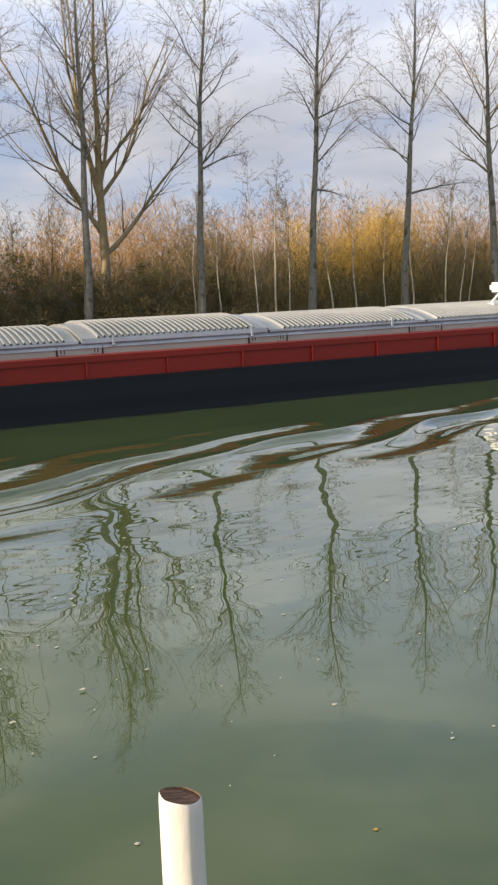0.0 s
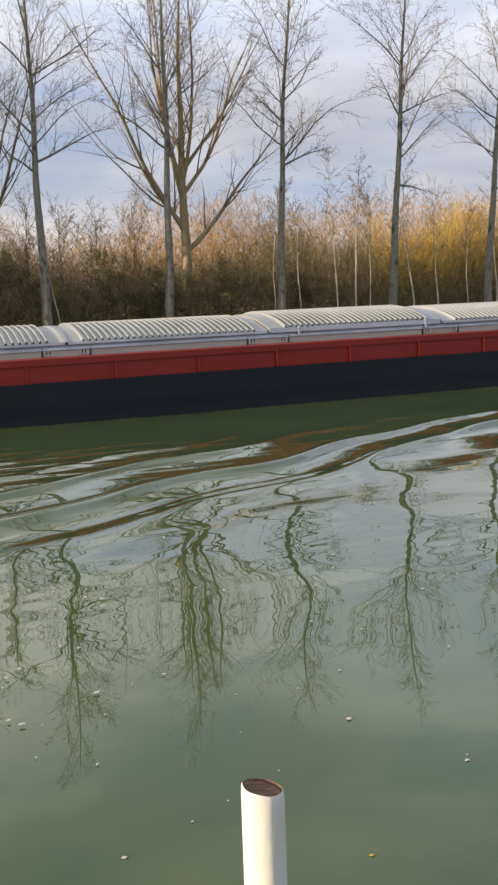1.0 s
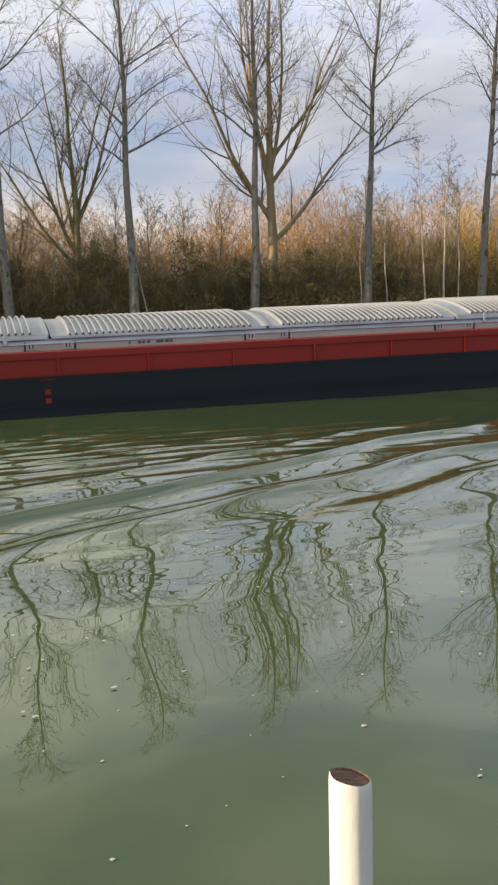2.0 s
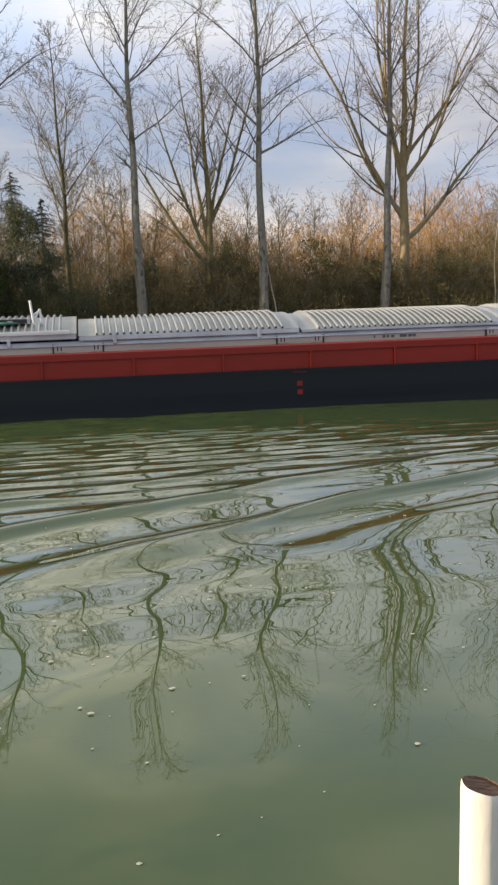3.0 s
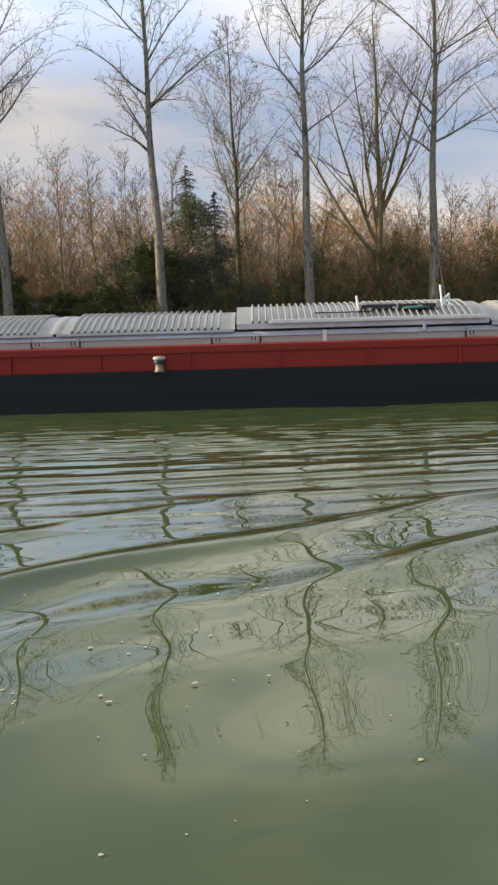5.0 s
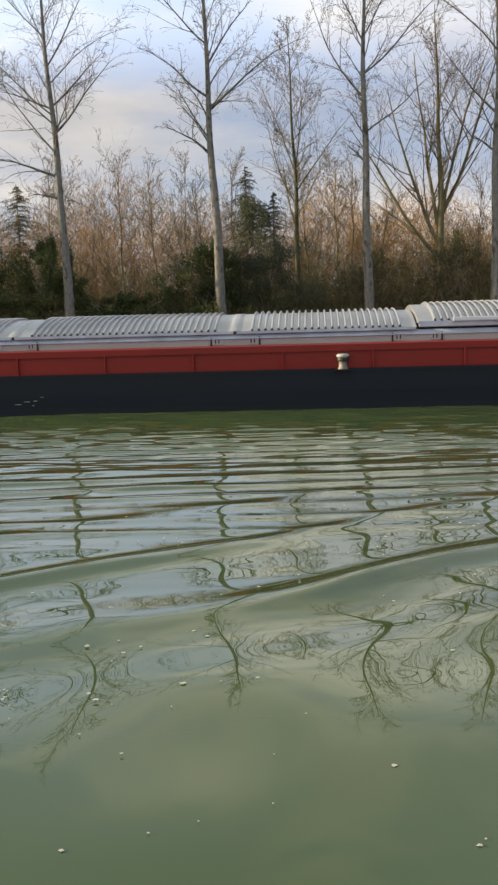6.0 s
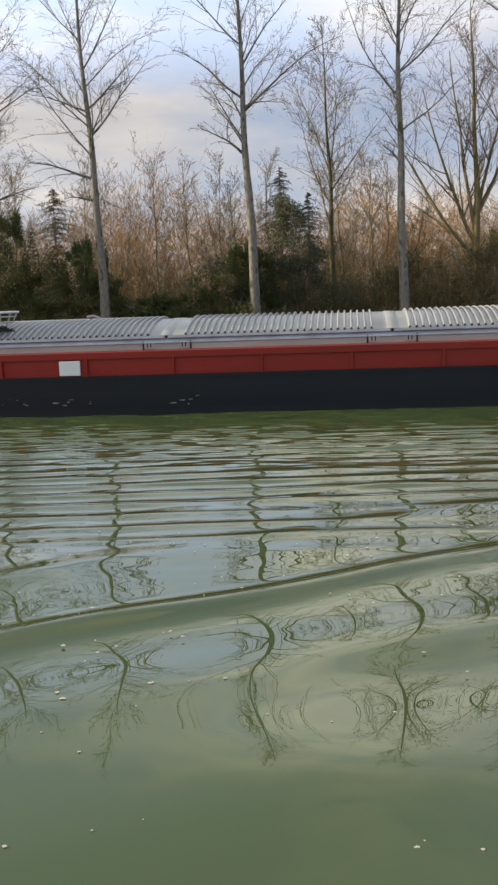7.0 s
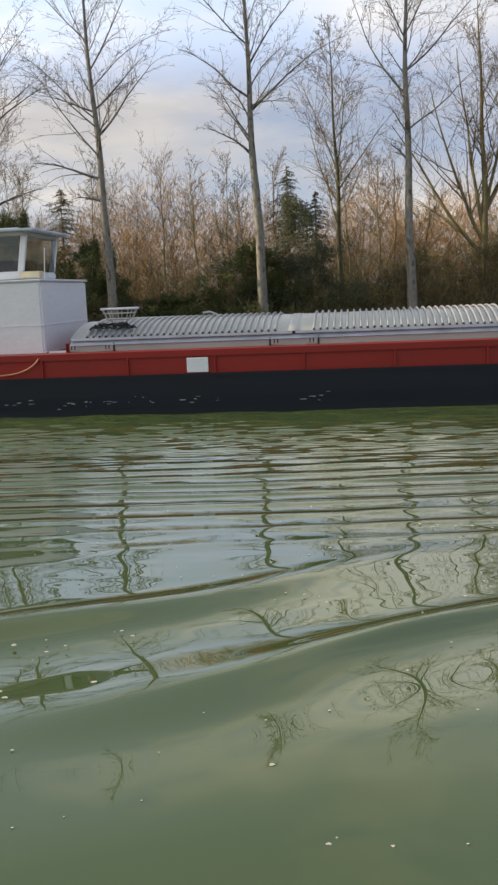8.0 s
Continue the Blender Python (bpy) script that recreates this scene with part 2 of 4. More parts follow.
def hang(name, me, parent=None, label=""):
    ob = new(name, me)
    ob.parent = parent
    return tagged(ob, label)


def box(bm, x0, x1, y0, y1, z0, z1, bevel=0.0):
    r = bmesh.ops.create_cube(bm, size=1, matrix=Matrix.LocRotScale(((x0 + x1) / 2, (y0 + y1) / 2, (z0 + z1) / 2), None, (x1 - x0, y1 - y0, z1 - z0)))
    if bevel:
        es = list({e for v in r["verts"] for e in v.link_edges})
        bmesh.ops.bevel(bm, geom=es, offset=bevel, segments=2, affect="EDGES")
    return bm


def boxed(name, mat, parent, x0, x1, y0, y1, z0, z1, bevel=0.01, label=""):
    return part(name, box(bmesh.new(), x0, x1, y0, y1, z0, z1, bevel), mat, parent, label)


def rod(name, pts, r, mat, parent, sides=8, label=""):
    segs = [(*a, *b, r, r) for a, b in zip(pts[:-1], pts[1:])]
    return hang(name, tubes(name, segs, mat, sides), parent, label)


def lathe(bm, profile, sides=20, cx=0.0, cy=0.0, cap=True):
    rings = []
    for r, z in profile:
        rings.append([bm.verts.new((cx + r * math.cos(2 * math.pi * k / sides), cy + r * math.sin(2 * math.pi * k / sides), z)) for k in range(sides)])
    for a, b in zip(rings[:-1], rings[1:]):
        for k in range(sides):
            bm.faces.new((a[k], a[(k + 1) % sides], b[(k + 1) % sides], b[k]))
    if cap:
        bm.faces.new(rings[0][::-1])
        bm.faces.new(rings[-1])
    return bm


def flake(bm, outline, near, far, flat):
    """A thin ragged chip: flat on the water, or upright against a side."""
    def put(p, d):
        return bm.verts.new((p[0], p[1], d) if flat else (p[0], d, p[1]))
    mid = (sum(p[0] for p in outline) / len(outline), sum(p[1] for p in outline) / len(outline))
    a, b, c = [put(p, near) for p in outline], [put(p, far) for p in outline], put(mid, near)
    for k in range(len(a)):
        j = (k + 1) % len(a)
        bm.faces.new((a[k], a[j], c))
        bm.faces.new((b[k], b[j], a[j], a[k]))


def empty(name, label, category, group="", kind="", at=(0, 0, 0)):
    ob = new(name)
    ob.location = at
    return tagged(ob, label, category, group, kind)


# ---------------------------------------------------------------- water: the wake travels with the barge
def spread(fine, step, far, grow=1.25):
    lo, hi = fine
    mid = list(np.arange(lo, hi + step / 2, step))
    def out(start, end, sign):
        pts, s, p = [], step, start
        while sign * (end - p) > 0:
            s *= grow
            p += sign * s
            pts.append(p if sign * (end - p) > 0 else end)
        return pts
    return np.array(out(lo, far[0], -1)[::-1] + mid + out(mid[-1], far[1], 1))


def smooth_step(a, b, v):
    u = np.clip((v - a) / (b - a), 0, 1)
    return u * u * (3 - 2 * u)


def wood_top(x):
    """How high the wood stands at x, against its full height."""
    return 1 - 0.12 * smooth_step(0.0, 4.0, x) * (1 - smooth_step(17.0, 25.0, x))


def wave_noise(x, y, n, lx, ly, seed):
    """A sum of n random sines, lengths about lx by ly metres."""
    rng = np.random.default_rng(seed)
    z = np.zeros_like(x)
    for _ in range(n):
        kx, ky = rng.normal(0, 2 * np.pi / lx * 0.6), rng.normal(0, 2 * np.pi / ly * 0.6)
        z += np.sin(kx * x + ky * y + rng.uniform(0, 6.28))
    return z / math.sqrt(n)


def canal_water():
    xs, ys = spread((-36.0, 24.0), 0.085, (-900, 900)), spread((3.6, 22.2), 0.036, (-0.4, 40.5), 1.3)
    X, Y = np.meshgrid(xs, ys)
    front = 6.4 + 0.235 * (X + 24)                    # edge of the bow wave's fan
    depth = Y - front
    bow = smooth_step(-4.0, 5.0, X)                    # smoother and stronger towards the bow
    g = 1.6 * (Y - 10) + 0.06 * np.clip(Y - 10, 0, 99) ** 2
    wander = (0.28 + 0.42 * bow) * wave_noise(X, Y, 6, 7, 6, 3)
    ph = 2 * np.pi * (X + 8.2 - g + wander) / 3.4
    # sharp crests with flat troughs inside the fan, long round swells before it
    sharp = smooth_step(-0.6, 1.4, depth)
    crest = sharp * (np.exp(2.7 * (np.cos(ph + 0.25 * (np.cos(ph) - 1)) - 1)) - 0.25) + (1 - sharp) * 0.42 * np.cos(ph)
    env = smooth_step(-2.3, 0.9, depth - 0.8 * (1 - smooth_step(-23.0, -12.0, X)) * smooth_step(0.0, 0.8, 1.0 - depth)) * (0.10 + 0.90 * np.exp(-(np.clip(depth - 0.6, 0, 99) / (1.5 + 0.9 * smooth_step(-17.0, -7.0, X))) ** 2))
    env *= (1 - 0.8 * smooth_step(16.5, 19.5, Y)) * (1 + 0.28 * np.clip(wave_noise(X, Y, 5, 9, 7, 8), -1.6, 1.6))
    Z = (0.094 + 0.026 * bow) * env * crest
    Z -= (0.055 + 0.055 * bow) * smooth_step(12.5, 20.5, Y)      # the water drawn down along the hull
    calm = 0.12 + 0.88 * (1 - smooth_step(-9.0, 5.0, X))
    # short long-crested ripples that run along the side, closer together towards the hull
    rip = smooth_step(1.4, 3.6, depth) * smooth_step(9.0, 12.0, Y) * (1 - 0.6 * smooth_step(17.5, 20.5, Y))
    yy = Y + 0.016 * (Y - 12) ** 2 * np.sign(Y - 12)
    ph2 = 2 * np.pi * (yy - 0.11 * X + 0.13 * wave_noise(X, Y, 8, 9, 4, 5)) / 0.70
    swell2 = np.cos(ph2 + 0.45 * np.sin(ph2))
    Z += 0.0112 * calm * rip * swell2 * (1 + 0.45 * np.clip(wave_noise(X, Y, 8, 7, 2.4, 7), -2, 2))
    chop = smooth_step(12.0, 16.5, Y)
    stir = 1 + 0.5 * (1 - smooth_step(-26, -14, X))
    Z += (0.0022 + 0.0062 * smooth_step(14.0, 19.0, Y)) * stir * calm * chop * wave_noise(X, Y, 64, 0.95, 0.20, 11)
    Z += 0.0050 * stir * calm * smooth_step(14.5, 18.5, Y) * wave_noise(X, Y, 40, 1.6, 0.50, 12)
    # slow swell all over, strongest just before the fan
    before = np.exp(-((depth + 1.6) / 2.6) ** 2)
    Z += (0.0065 + 0.0105 * before * (1 - 0.6 * bow)) * wave_noise(X, Y, 12, 4.2, 3.2, 17) * smooth_step(2.0, 7.0, Y)
    Z += (0.0010 + 0.0022 * before) * wave_noise(X, Y, 16, 1.5, 1.1, 19) * smooth_step(4.5, 9.0, Y)
    Z += 0.00075 * wave_noise(X, Y, 24, 0.62, 0.42, 23) * smooth_step(5.5, 9.5, Y)
    fade = smooth_step(-60, -36, X) * (1 - smooth_step(24, 50, X)) * (1 - smooth_step(30, 38, Y))
    Z *= fade
    nx, ny = len(xs), len(ys)
    i = np.arange(nx * ny).reshape(ny, nx)
    quads = np.stack([i[:-1, :-1], i[:-1, 1:], i[1:, 1:], i[1:, :-1]], -1).reshape(-1, 4)
    ob = new("water", numpy_mesh("water", np.stack([X, Y, Z], -1).reshape(-1, 3), quads, M_WATER))
    return tagged(ob, "murky green canal water rippled by the passing barge's wake", "water", kind="structure")


water = canal_water()


# ---------------------------------------------------------------- banks
def bank(name, y_edge, y_far, top, label, mat, seed):
    xs = spread((-60.0, 90.0), 1.5, (-1500, 1500), 1.4)
    sign = 1 if y_far > y_edge else -1
    off = np.concatenate([[0.0, 0.05, 0.35, 0.8, 1.4, 2.2], np.arange(3.5, 40, 1.5), [60, 100, 200, 500, abs(y_far - y_edge)]])
    X, O = np.meshgrid(xs, off)
    Z = -1.2 + (top + 1.2) * smooth_step(-0.6, 2.4, O)
    Z += 0.12 * wave_noise(X, O, 10, 6, 5, seed) * smooth_step(0.5, 3, O)
    nx, ny = len(xs), len(off)
    i = np.arange(nx * ny).reshape(ny, nx)
    quads = np.stack([i[:-1, :-1], i[:-1, 1:], i[1:, 1:], i[1:, :-1]], -1).reshape(-1, 4)
    if sign < 0:
        quads = quads[:, ::-1]
    ob = new(name, numpy_mesh(name, np.stack([X, y_edge + sign * O, Z], -1).reshape(-1, 3), quads, mat))
    return tagged(ob, label, "ground", kind="structure")


bank("ground_far", 38.5, 1600, 1.0, "wooded far bank covered in brown leaf litter", M_SOIL, 31)
bank("ground_near", 1.3, -1600, 1.05, "low grassy canal bank", M_GRASS, 32)


# ---------------------------------------------------------------- the barge (its own x runs forward from amidships)
Y0, Y1 = 22.0, 27.05             # sides of the hull
C0, C1 = 22.62, 26.43           # sides of the coaming
BOW, STERN = 30.0, -39.0
JOINTS = [17.2, 12.05, 6.9, 1.73, -3.55, -8.8, -14.75, -18.99, -24.3, -29.7]
RAISED = {12.05: 0.06, -3.55: 0.05, -8.8: 0.12}       # covers pushed over their neighbours, by forward end


def plan_half(x):
    """Half breadth of the hull at x."""
    full = (Y1 - Y0) / 2
    if x > BOW - 7:
        return full * max(0.02, 1 - ((x - BOW + 7) / 7) ** 2.4)
    if x < STERN + 5:
        return full * max(0.25, math.sqrt(max(0.06, 1 - ((STERN + 5 - x) / 5.4) ** 2)))
    return full


def hull_band(name, z0, z1, mat, parent, out=0.0, label="", top=False):
    bm = bmesh.new()
    xs = [STERN + 0.5 * k for k in range(11)] + list(np.arange(-33, 23, 2.0)) + [23 + 0.5 * k for k in range(15)]
    ring = [(x, (Y0 + Y1) / 2 - plan_half(x) - out) for x in xs] + [(x, (Y0 + Y1) / 2 + plan_half(x) + out) for x in reversed(xs)]
    a = [bm.verts.new((x, y, z0)) for x, y in ring]
    b = [bm.verts.new((x, y, z1)) for x, y in ring]
    for k in range(len(ring)):
        j = (k + 1) % len(ring)
        bm.faces.new((a[k], a[j], b[j], b[k]))
    if top:
        bm.faces.new(b)
    return part(name, bm, mat, parent, label)


def cover_z(y, lift):
    """Height of the cambered cover at y."""
    u = (y - 24.525) / 1.98
    return 1.74 + lift + 0.35 * (1 - u * u)


def hatch_cover(parent, x0, x1, lift):
    """A cambered sheet with pressed ribs across; plain end strips."""
    pitch, strip = 0.156, 0.30
    prof = [(x0, 0.0), (x0 + strip, 0.0)]
    n = int((x1 - x0 - 2 * strip) / pitch)
    x = x0 + strip + (x1 - x0 - 2 * strip - n * pitch) / 2
    for _ in range(n):
        prof += [(x + 0.046, 0.0), (x + 0.058, 0.054), (x + 0.078, 0.070), (x + 0.098, 0.054), (x + 0.110, 0.0)]
        x += pitch
    prof += [(x1 - strip, 0.0), (x1, 0.0)]
    ys = [24.525 + 1.98 * math.sin(a) for a in np.linspace(-math.pi / 2, math.pi / 2, 19)]
    V = np.array([(px, y, cover_z(y, lift) + pz) for px, pz in prof for y in ys])
    m, k = len(prof), len(ys)
    i = np.arange(m * k).reshape(m, k)
    Q = np.stack([i[:-1, :-1], i[1:, :-1], i[1:, 1:], i[:-1, 1:]], -1).reshape(-1, 4)
    me = numpy_mesh("hatch_cover", V, Q, M_ALU, False)
    cover = hang("hatch_cover", me, parent, "ribbed aluminium hatch cover")
    for xa in (x0, x1 - 0.012):
        bm = bmesh.new()
        lo = [bm.verts.new((xa, y, 1.70 + lift)) for y in ys]
        up = [bm.verts.new((xa, y, cover_z(y, lift) - 0.002)) for y in ys]
        lo2 = [bm.verts.new((xa + 0.012, y, 1.70 + lift)) for y in ys]
        up2 = [bm.verts.new((xa + 0.012, y, cover_z(y, lift) - 0.002)) for y in ys]
        for p in range(k - 1):
            bm.faces.new((lo[p], lo[p + 1], up[p + 1], up[p]))
            bm.faces.new((lo2[p], lo2[p + 1], up2[p + 1], up2[p]))
            bm.faces.new((up[p], up[p + 1], up2[p + 1], up2[p]))
        part("end_plate", bm, M_ALU, cover)
    for y in (22.54, 26.45):
        boxed("edge_rail", M_PALE, cover, x0 + 0.01, x1 - 0.01, y, y + 0.06, 1.685 + 0.05 * (lift > 0.1), 1.75 + lift, 0.012)
    return cover


def barge():
    b = empty("cargo_barge", "long inland cargo barge, black and red hull under ribbed hatch covers", "barge")
    hull_band("hull", -1.6, 0.86, M_BLACK, b, label="black painted hull plating", top=True)
    hull_band("rubbing_strake", 0.80, 0.875, M_BLACK, b, 0.035)
    hull_band("sheer_strake", 0.872, 1.40, M_RED, b, -0.03, "red painted side above the black hull")
    hull_band("gunwale", 1.275, 1.42, M_RED, b, 0.03, top=True)
    hull_band("lower_strake", 0.10, 0.37, M_LOWERHULL, b, 0.016, "dull blue-black plating low on the hull")
    hull_band("weld_seam", 0.36, 0.385, M_BLACK, b, 0.012)
    rib = None
    for k in range(31):
        x = -34.35 + 2.06 * k
        if x > 23:
            break
        if rib is None:
            rib = boxed("stiffener", M_RED, b, -0.018, 0.018, Y0 - 0.040, Y0 + 0.03, 0.872, 1.28, 0.004)
            rib.location.x = x
        else:
            o = rib.copy()
            scene.collection.objects.link(o)
            o.parent, o.location.x = b, x
    # coaming
    for y in (C0, C1 - 0.1):
        boxed("coaming", M_GREY, b, -29.7, 23.0, y, y + 0.1, 1.40, 1.57, 0.012, "grey painted hatch coaming")
        bm = box(bmesh.new(), -29.7, 23.0, y - 0.05, y + 0.15, 1.575, 1.68)
        for v in bm.verts:
            if v.co.z > 1.63:       # its upper side leans inwards
                v.co.y += 0.085 if v.co.y < y else -0.085
        part("coaming_rail", bm, M_PALE, b, "pale sloping rail with the sky's reflected blue in its colour")
    for x in (-29.7, 22.9):
        boxed("coaming_end", M_RED if x < 0 else M_GREY, b, x - 0.02, x + 0.1, C0 + 0.03, C1 - 0.03, 1.40, 1.72, 0.01)
    ends = [23.0] + JOINTS
    for xf, xa in zip(ends[:-1], ends[1:]):
        hatch_cover(b, xa + 0.02, xf - 0.02, RAISED.get(xf, 0.0))
    for x in JOINTS[:-1] + [-29.2]:
        for dx in (-0.42, 0.42):
            pl = boxed("lock_plate", M_GREY, b, x + dx - 0.13, x + dx + 0.13, C0 - 0.022, C0 + 0.01, 1.44, 1.60, 0.006)
            for sx in (-0.05, 0.03):
                boxed("slot", M_DARK, pl, x + dx + sx - 0.014, x + dx + sx + 0.014, C0 - 0.027, C0 - 0.015, 1.47, 1.57, 0.003)
        boxed("bracket", M_DARK, b, x - 0.59, x - 0.55, C0 - 0.03, C0 + 0.01, 1.42, 1.62, 0.004)
        boxed("bracket", M_DARK, b, x + 0.55, x + 0.59, C0 - 0.03, C0 + 0.01, 1.42, 1.62, 0.004)
    boxed("end_post", M_RED, b, -29.82, -29.71, C0 - 0.03, C0 + 0.09, 1.40, 1.64, 0.01)
    # plain strips that close the joints between level covers
    level = [e for e in JOINTS[:-1] if e not in RAISED and RAISED.get(ends[ends.index(e) - 1], 0.0) == 0.0]
    ys = [24.525 + 1.98 * math.sin(a) for a in np.linspace(-math.pi / 2, math.pi / 2, 19)]
    for x in level:
        bm = bmesh.new()
        rows = [[bm.verts.new((x + dx, y, cover_z(y, 0.0) + dz)) for y in ys] for dx, dz in ((-0.13, -0.01), (-0.12, 0.012), (0.12, 0.012), (0.13, -0.01))]
        for ra, rb in zip(rows[:-1], rows[1:]):
            for k in range(len(ys) - 1):
                bm.faces.new((ra[k], ra[k + 1], rb[k + 1], rb[k]))
        part("joint_strip", bm, M_ALU, b, smooth=True)
    # pale stays that stand before the coaming
    for x in (-10.35, -7.95, -4.55, 7.75, 11.55, 16.0):
        boxed("stay", M_PALE, b, x - 0.04, x + 0.04, C0 - 0.09, C0 - 0.04, 1.60, 1.85, 0.01)
    boxed("stay", M_WHITE, b, -12.72, -12.62, C0 - 0.05, C0 - 0.005, 1.40, 1.68, 0.01)
    # unreadable lettering on the coaming
    for k, w in enumerate((0.05, 0.0, 0.1, 0.08, 0.1, 0.0, 0.14, 0.09, 0.12, 0.1)):
        if w:
            boxed("lettering", M_FADED, b, -1.72 + k * 0.11, -1.72 + k * 0.11 + w * 0.8, C0 - 0.004, C0 + 0.02, 1.475, 1.54, 0.002)
    # draught marks in red bars, white board, scraped paint
    for z, w in ((0.80, 0.34), (0.53, 0.13), (0.33, 0.13)):
        boxed("draught_mark", M_RED, b, -3.72 - w / 2, -3.72 + w / 2, Y0 - 0.040 if z > 0.7 else Y0 - 0.022, Y0 + 0.01, z - 0.05 * (z < 0.7) - 0.015, z + 0.05 * (z < 0.7), 0.003)
    boxed("white_board", M_WHITE, b, -26.77, -26.27, Y0 - 0.04, Y0 + 0.02, 0.90, 1.24, 0.008, "blank white board on the red side")
    rng = random.Random(4)
    for k in range(34):
        cx = rng.choice((-29.6, -29.0, -28.5, -27.9, -26.8, -26.4, -24.0, -23.8, -23.4, -30.6, -31.2)) + rng.uniform(-0.35, 0.35)
        cz = 0.24 + rng.gauss(0, 0.035) + (0.14 if k % 6 == 0 else 0)
        bm = bmesh.new()
        w, h = rng.uniform(0.015, 0.10), rng.uniform(0.004, 0.013)
        flake(bm, [(cx + w * math.cos(a) * rng.uniform(0.5, 1.1), cz + h * math.sin(a) * rng.uniform(0.4, 1.3)) for a in np.linspace(0, 5.6, 9)], Y0 - 0.020 - 0.001 * (k % 5), Y0 - 0.010, False)
        part("paint_scrape", bm, M_SCUFF, b)
    # bollards on the gunwale
    for x in (-16.5, 20.67):
        bo = part("bollard", lathe(bmesh.new(), [(0.115, 0.86), (0.115, 0.89), (0.095, 0.91), (0.09, 1.03), (0.12, 1.06), (0.12, 1.14)], 18, x, Y0 - 0.12), M_RUST, b, "worn steel bollard with a pale cap", True)
        part("cap", lathe(bmesh.new(), [(0.12, 1.13), (0.145, 1.15), (0.145, 1.19), (0.11, 1.21)], 18, x, Y0 - 0.12), M_GREY, bo, "pale worn cap", True)
        part("band", lathe(bmesh.new(), [(0.122, 1.045), (0.128, 1.06), (0.128, 1.115), (0.122, 1.13)], 18, x, Y0 - 0.12), M_DARK, bo, smooth=True)
        boxed("ledge", M_BLACK, bo, x - 0.2, x + 0.2, Y0 - 0.26, Y0 + 0.02, 0.83, 0.865, 0.01)
    # rig on the raised cover: walkway strip, open skylight, white frames, teal sheet
    zc = cover_z(23.3, 0.12)
    boxed("walkway", M_WHITE, b, -13.95, -8.95, 22.44, 22.53, 1.86, 1.95, 0.015, "pale plank along the cover's edge")
    sk = boxed("skylight", M_DARK, b, -11.75, -9.95, 23.20, 23.95, zc + 0.02, zc + 0.135, 0.01, "dark open skylight")
    boxed("lid", M_ALU, sk, -11.82, -10.7, 23.45, 24.03, zc + 0.135, zc + 0.16, 0.008)
    for x0, x1 in ((-11.82, -11.75), (-9.95, -9.88), (-10.9, -10.86)):
        boxed("kerb", M_ALU, sk, x0, x1, 23.18, 23.95, zc + 0.02, zc + 0.15, 0.008)
    for k in range(5):
        boxed("load", M_TEAL if k % 2 else M_GREY, sk, -11.6 + 0.3 * k, -11.48 + 0.3 * k, 23.17, 23.20, zc + 0.03, zc + 0.06 + 0.012 * k, 0.006)
    bm = bmesh.new()
    bmesh.ops.create_icosphere(bm, subdivisions=3, radius=1)
    for v in bm.verts:
        f = 1 + 0.35 * noise.noise(v.co * 2.3)
        v.co = Vector((-10.45 + v.co.x * 0.30 * f, 23.08 + v.co.y * 0.10 * f, zc + 0.05 + v.co.z * 0.035 * f))
    part("tarpaulin", bm, M_TEAL, b, "crumpled teal tarpaulin", True)
    for x, s in ((-9.8, 1), (-11.8, 0.6)):
        rod("white_frame", [(x, 23.2, zc), (x - 0.06, 23.2, zc + 0.52 * s + 0.05)], 0.028, M_WHITE, b)
        rod("white_frame", [(x + 0.19, 23.25, zc), (x + 0.15, 23.25, zc + 0.36 * s)], 0.028, M_WHITE, b)
        rod("white_frame", [(x - 0.02, 23.22, zc + 0.22 * s), (x + 0.16, 23.25, zc + 0.33 * s)], 0.02, M_WHITE, b)
        rod("white_frame", [(x + 0.16, 23.25, zc + 0.36 * s), (x + 0.04, 23.22, zc + 0.16 * s)], 0.02, M_WHITE, b)
    rod("hose", [(-11.9 + 0.5 * math.sin(k * 0.8) - k * 0.08, 22.75 + 0.03 * k, cover_z(22.8, 0.12) + 0.12) for k in range(9)], 0.014, M_RUBBER, b)
    # forward gear on the covers
    boxed("winch_bed", M_WHITE, b, 20.4, 21.6, 23.4, 24.2, 1.98, 2.10, 0.03)
    rod("winch_frame", [(20.5, 23.6, 2.1), (20.85, 23.6, 2.40), (21.4, 23.6, 2.40)], 0.04, M_WHITE, b)
    boxed("winch_drum", M_WHITE, b, 20.8, 21.7, 23.4, 24.1, 2.42, 2.72, 0.08)
    # wire rack with a dark coil near the after end
    def hoop(r, z, x=-28.62, y=23.35):
        return [(x + r * math.cos(k * math.pi / 12), y + r * 0.8 * math.sin(k * math.pi / 12), z) for k in range(25)]
    rk = rod("wire_rack", hoop(0.46, 2.41), 0.026, M_WHITE, b, label="white wire rack")
    rod("hoop", hoop(0.40, 2.30), 0.012, M_GREY, rk)
    rod("hoop", hoop(0.33, 2.16), 0.018, M_GREY, rk)
    for k in range(10):
        c, s = math.cos(k * math.pi / 5), math.sin(k * math.pi / 5)
        rod("wire", [(-28.62 + 0.45 * c, 23.35 + 0.36 * s, 2.41), (-28.62 + 0.33 * c, 23.35 + 0.26 * s, 2.16)], 0.011, M_GREY, rk)
    for sx in (-0.2, 0.2):
        rod("leg", [(-28.62 + sx, 23.3, 2.16), (-28.62 + sx * 0.6, 23.3, 1.92)], 0.022, M_GREY, rk)
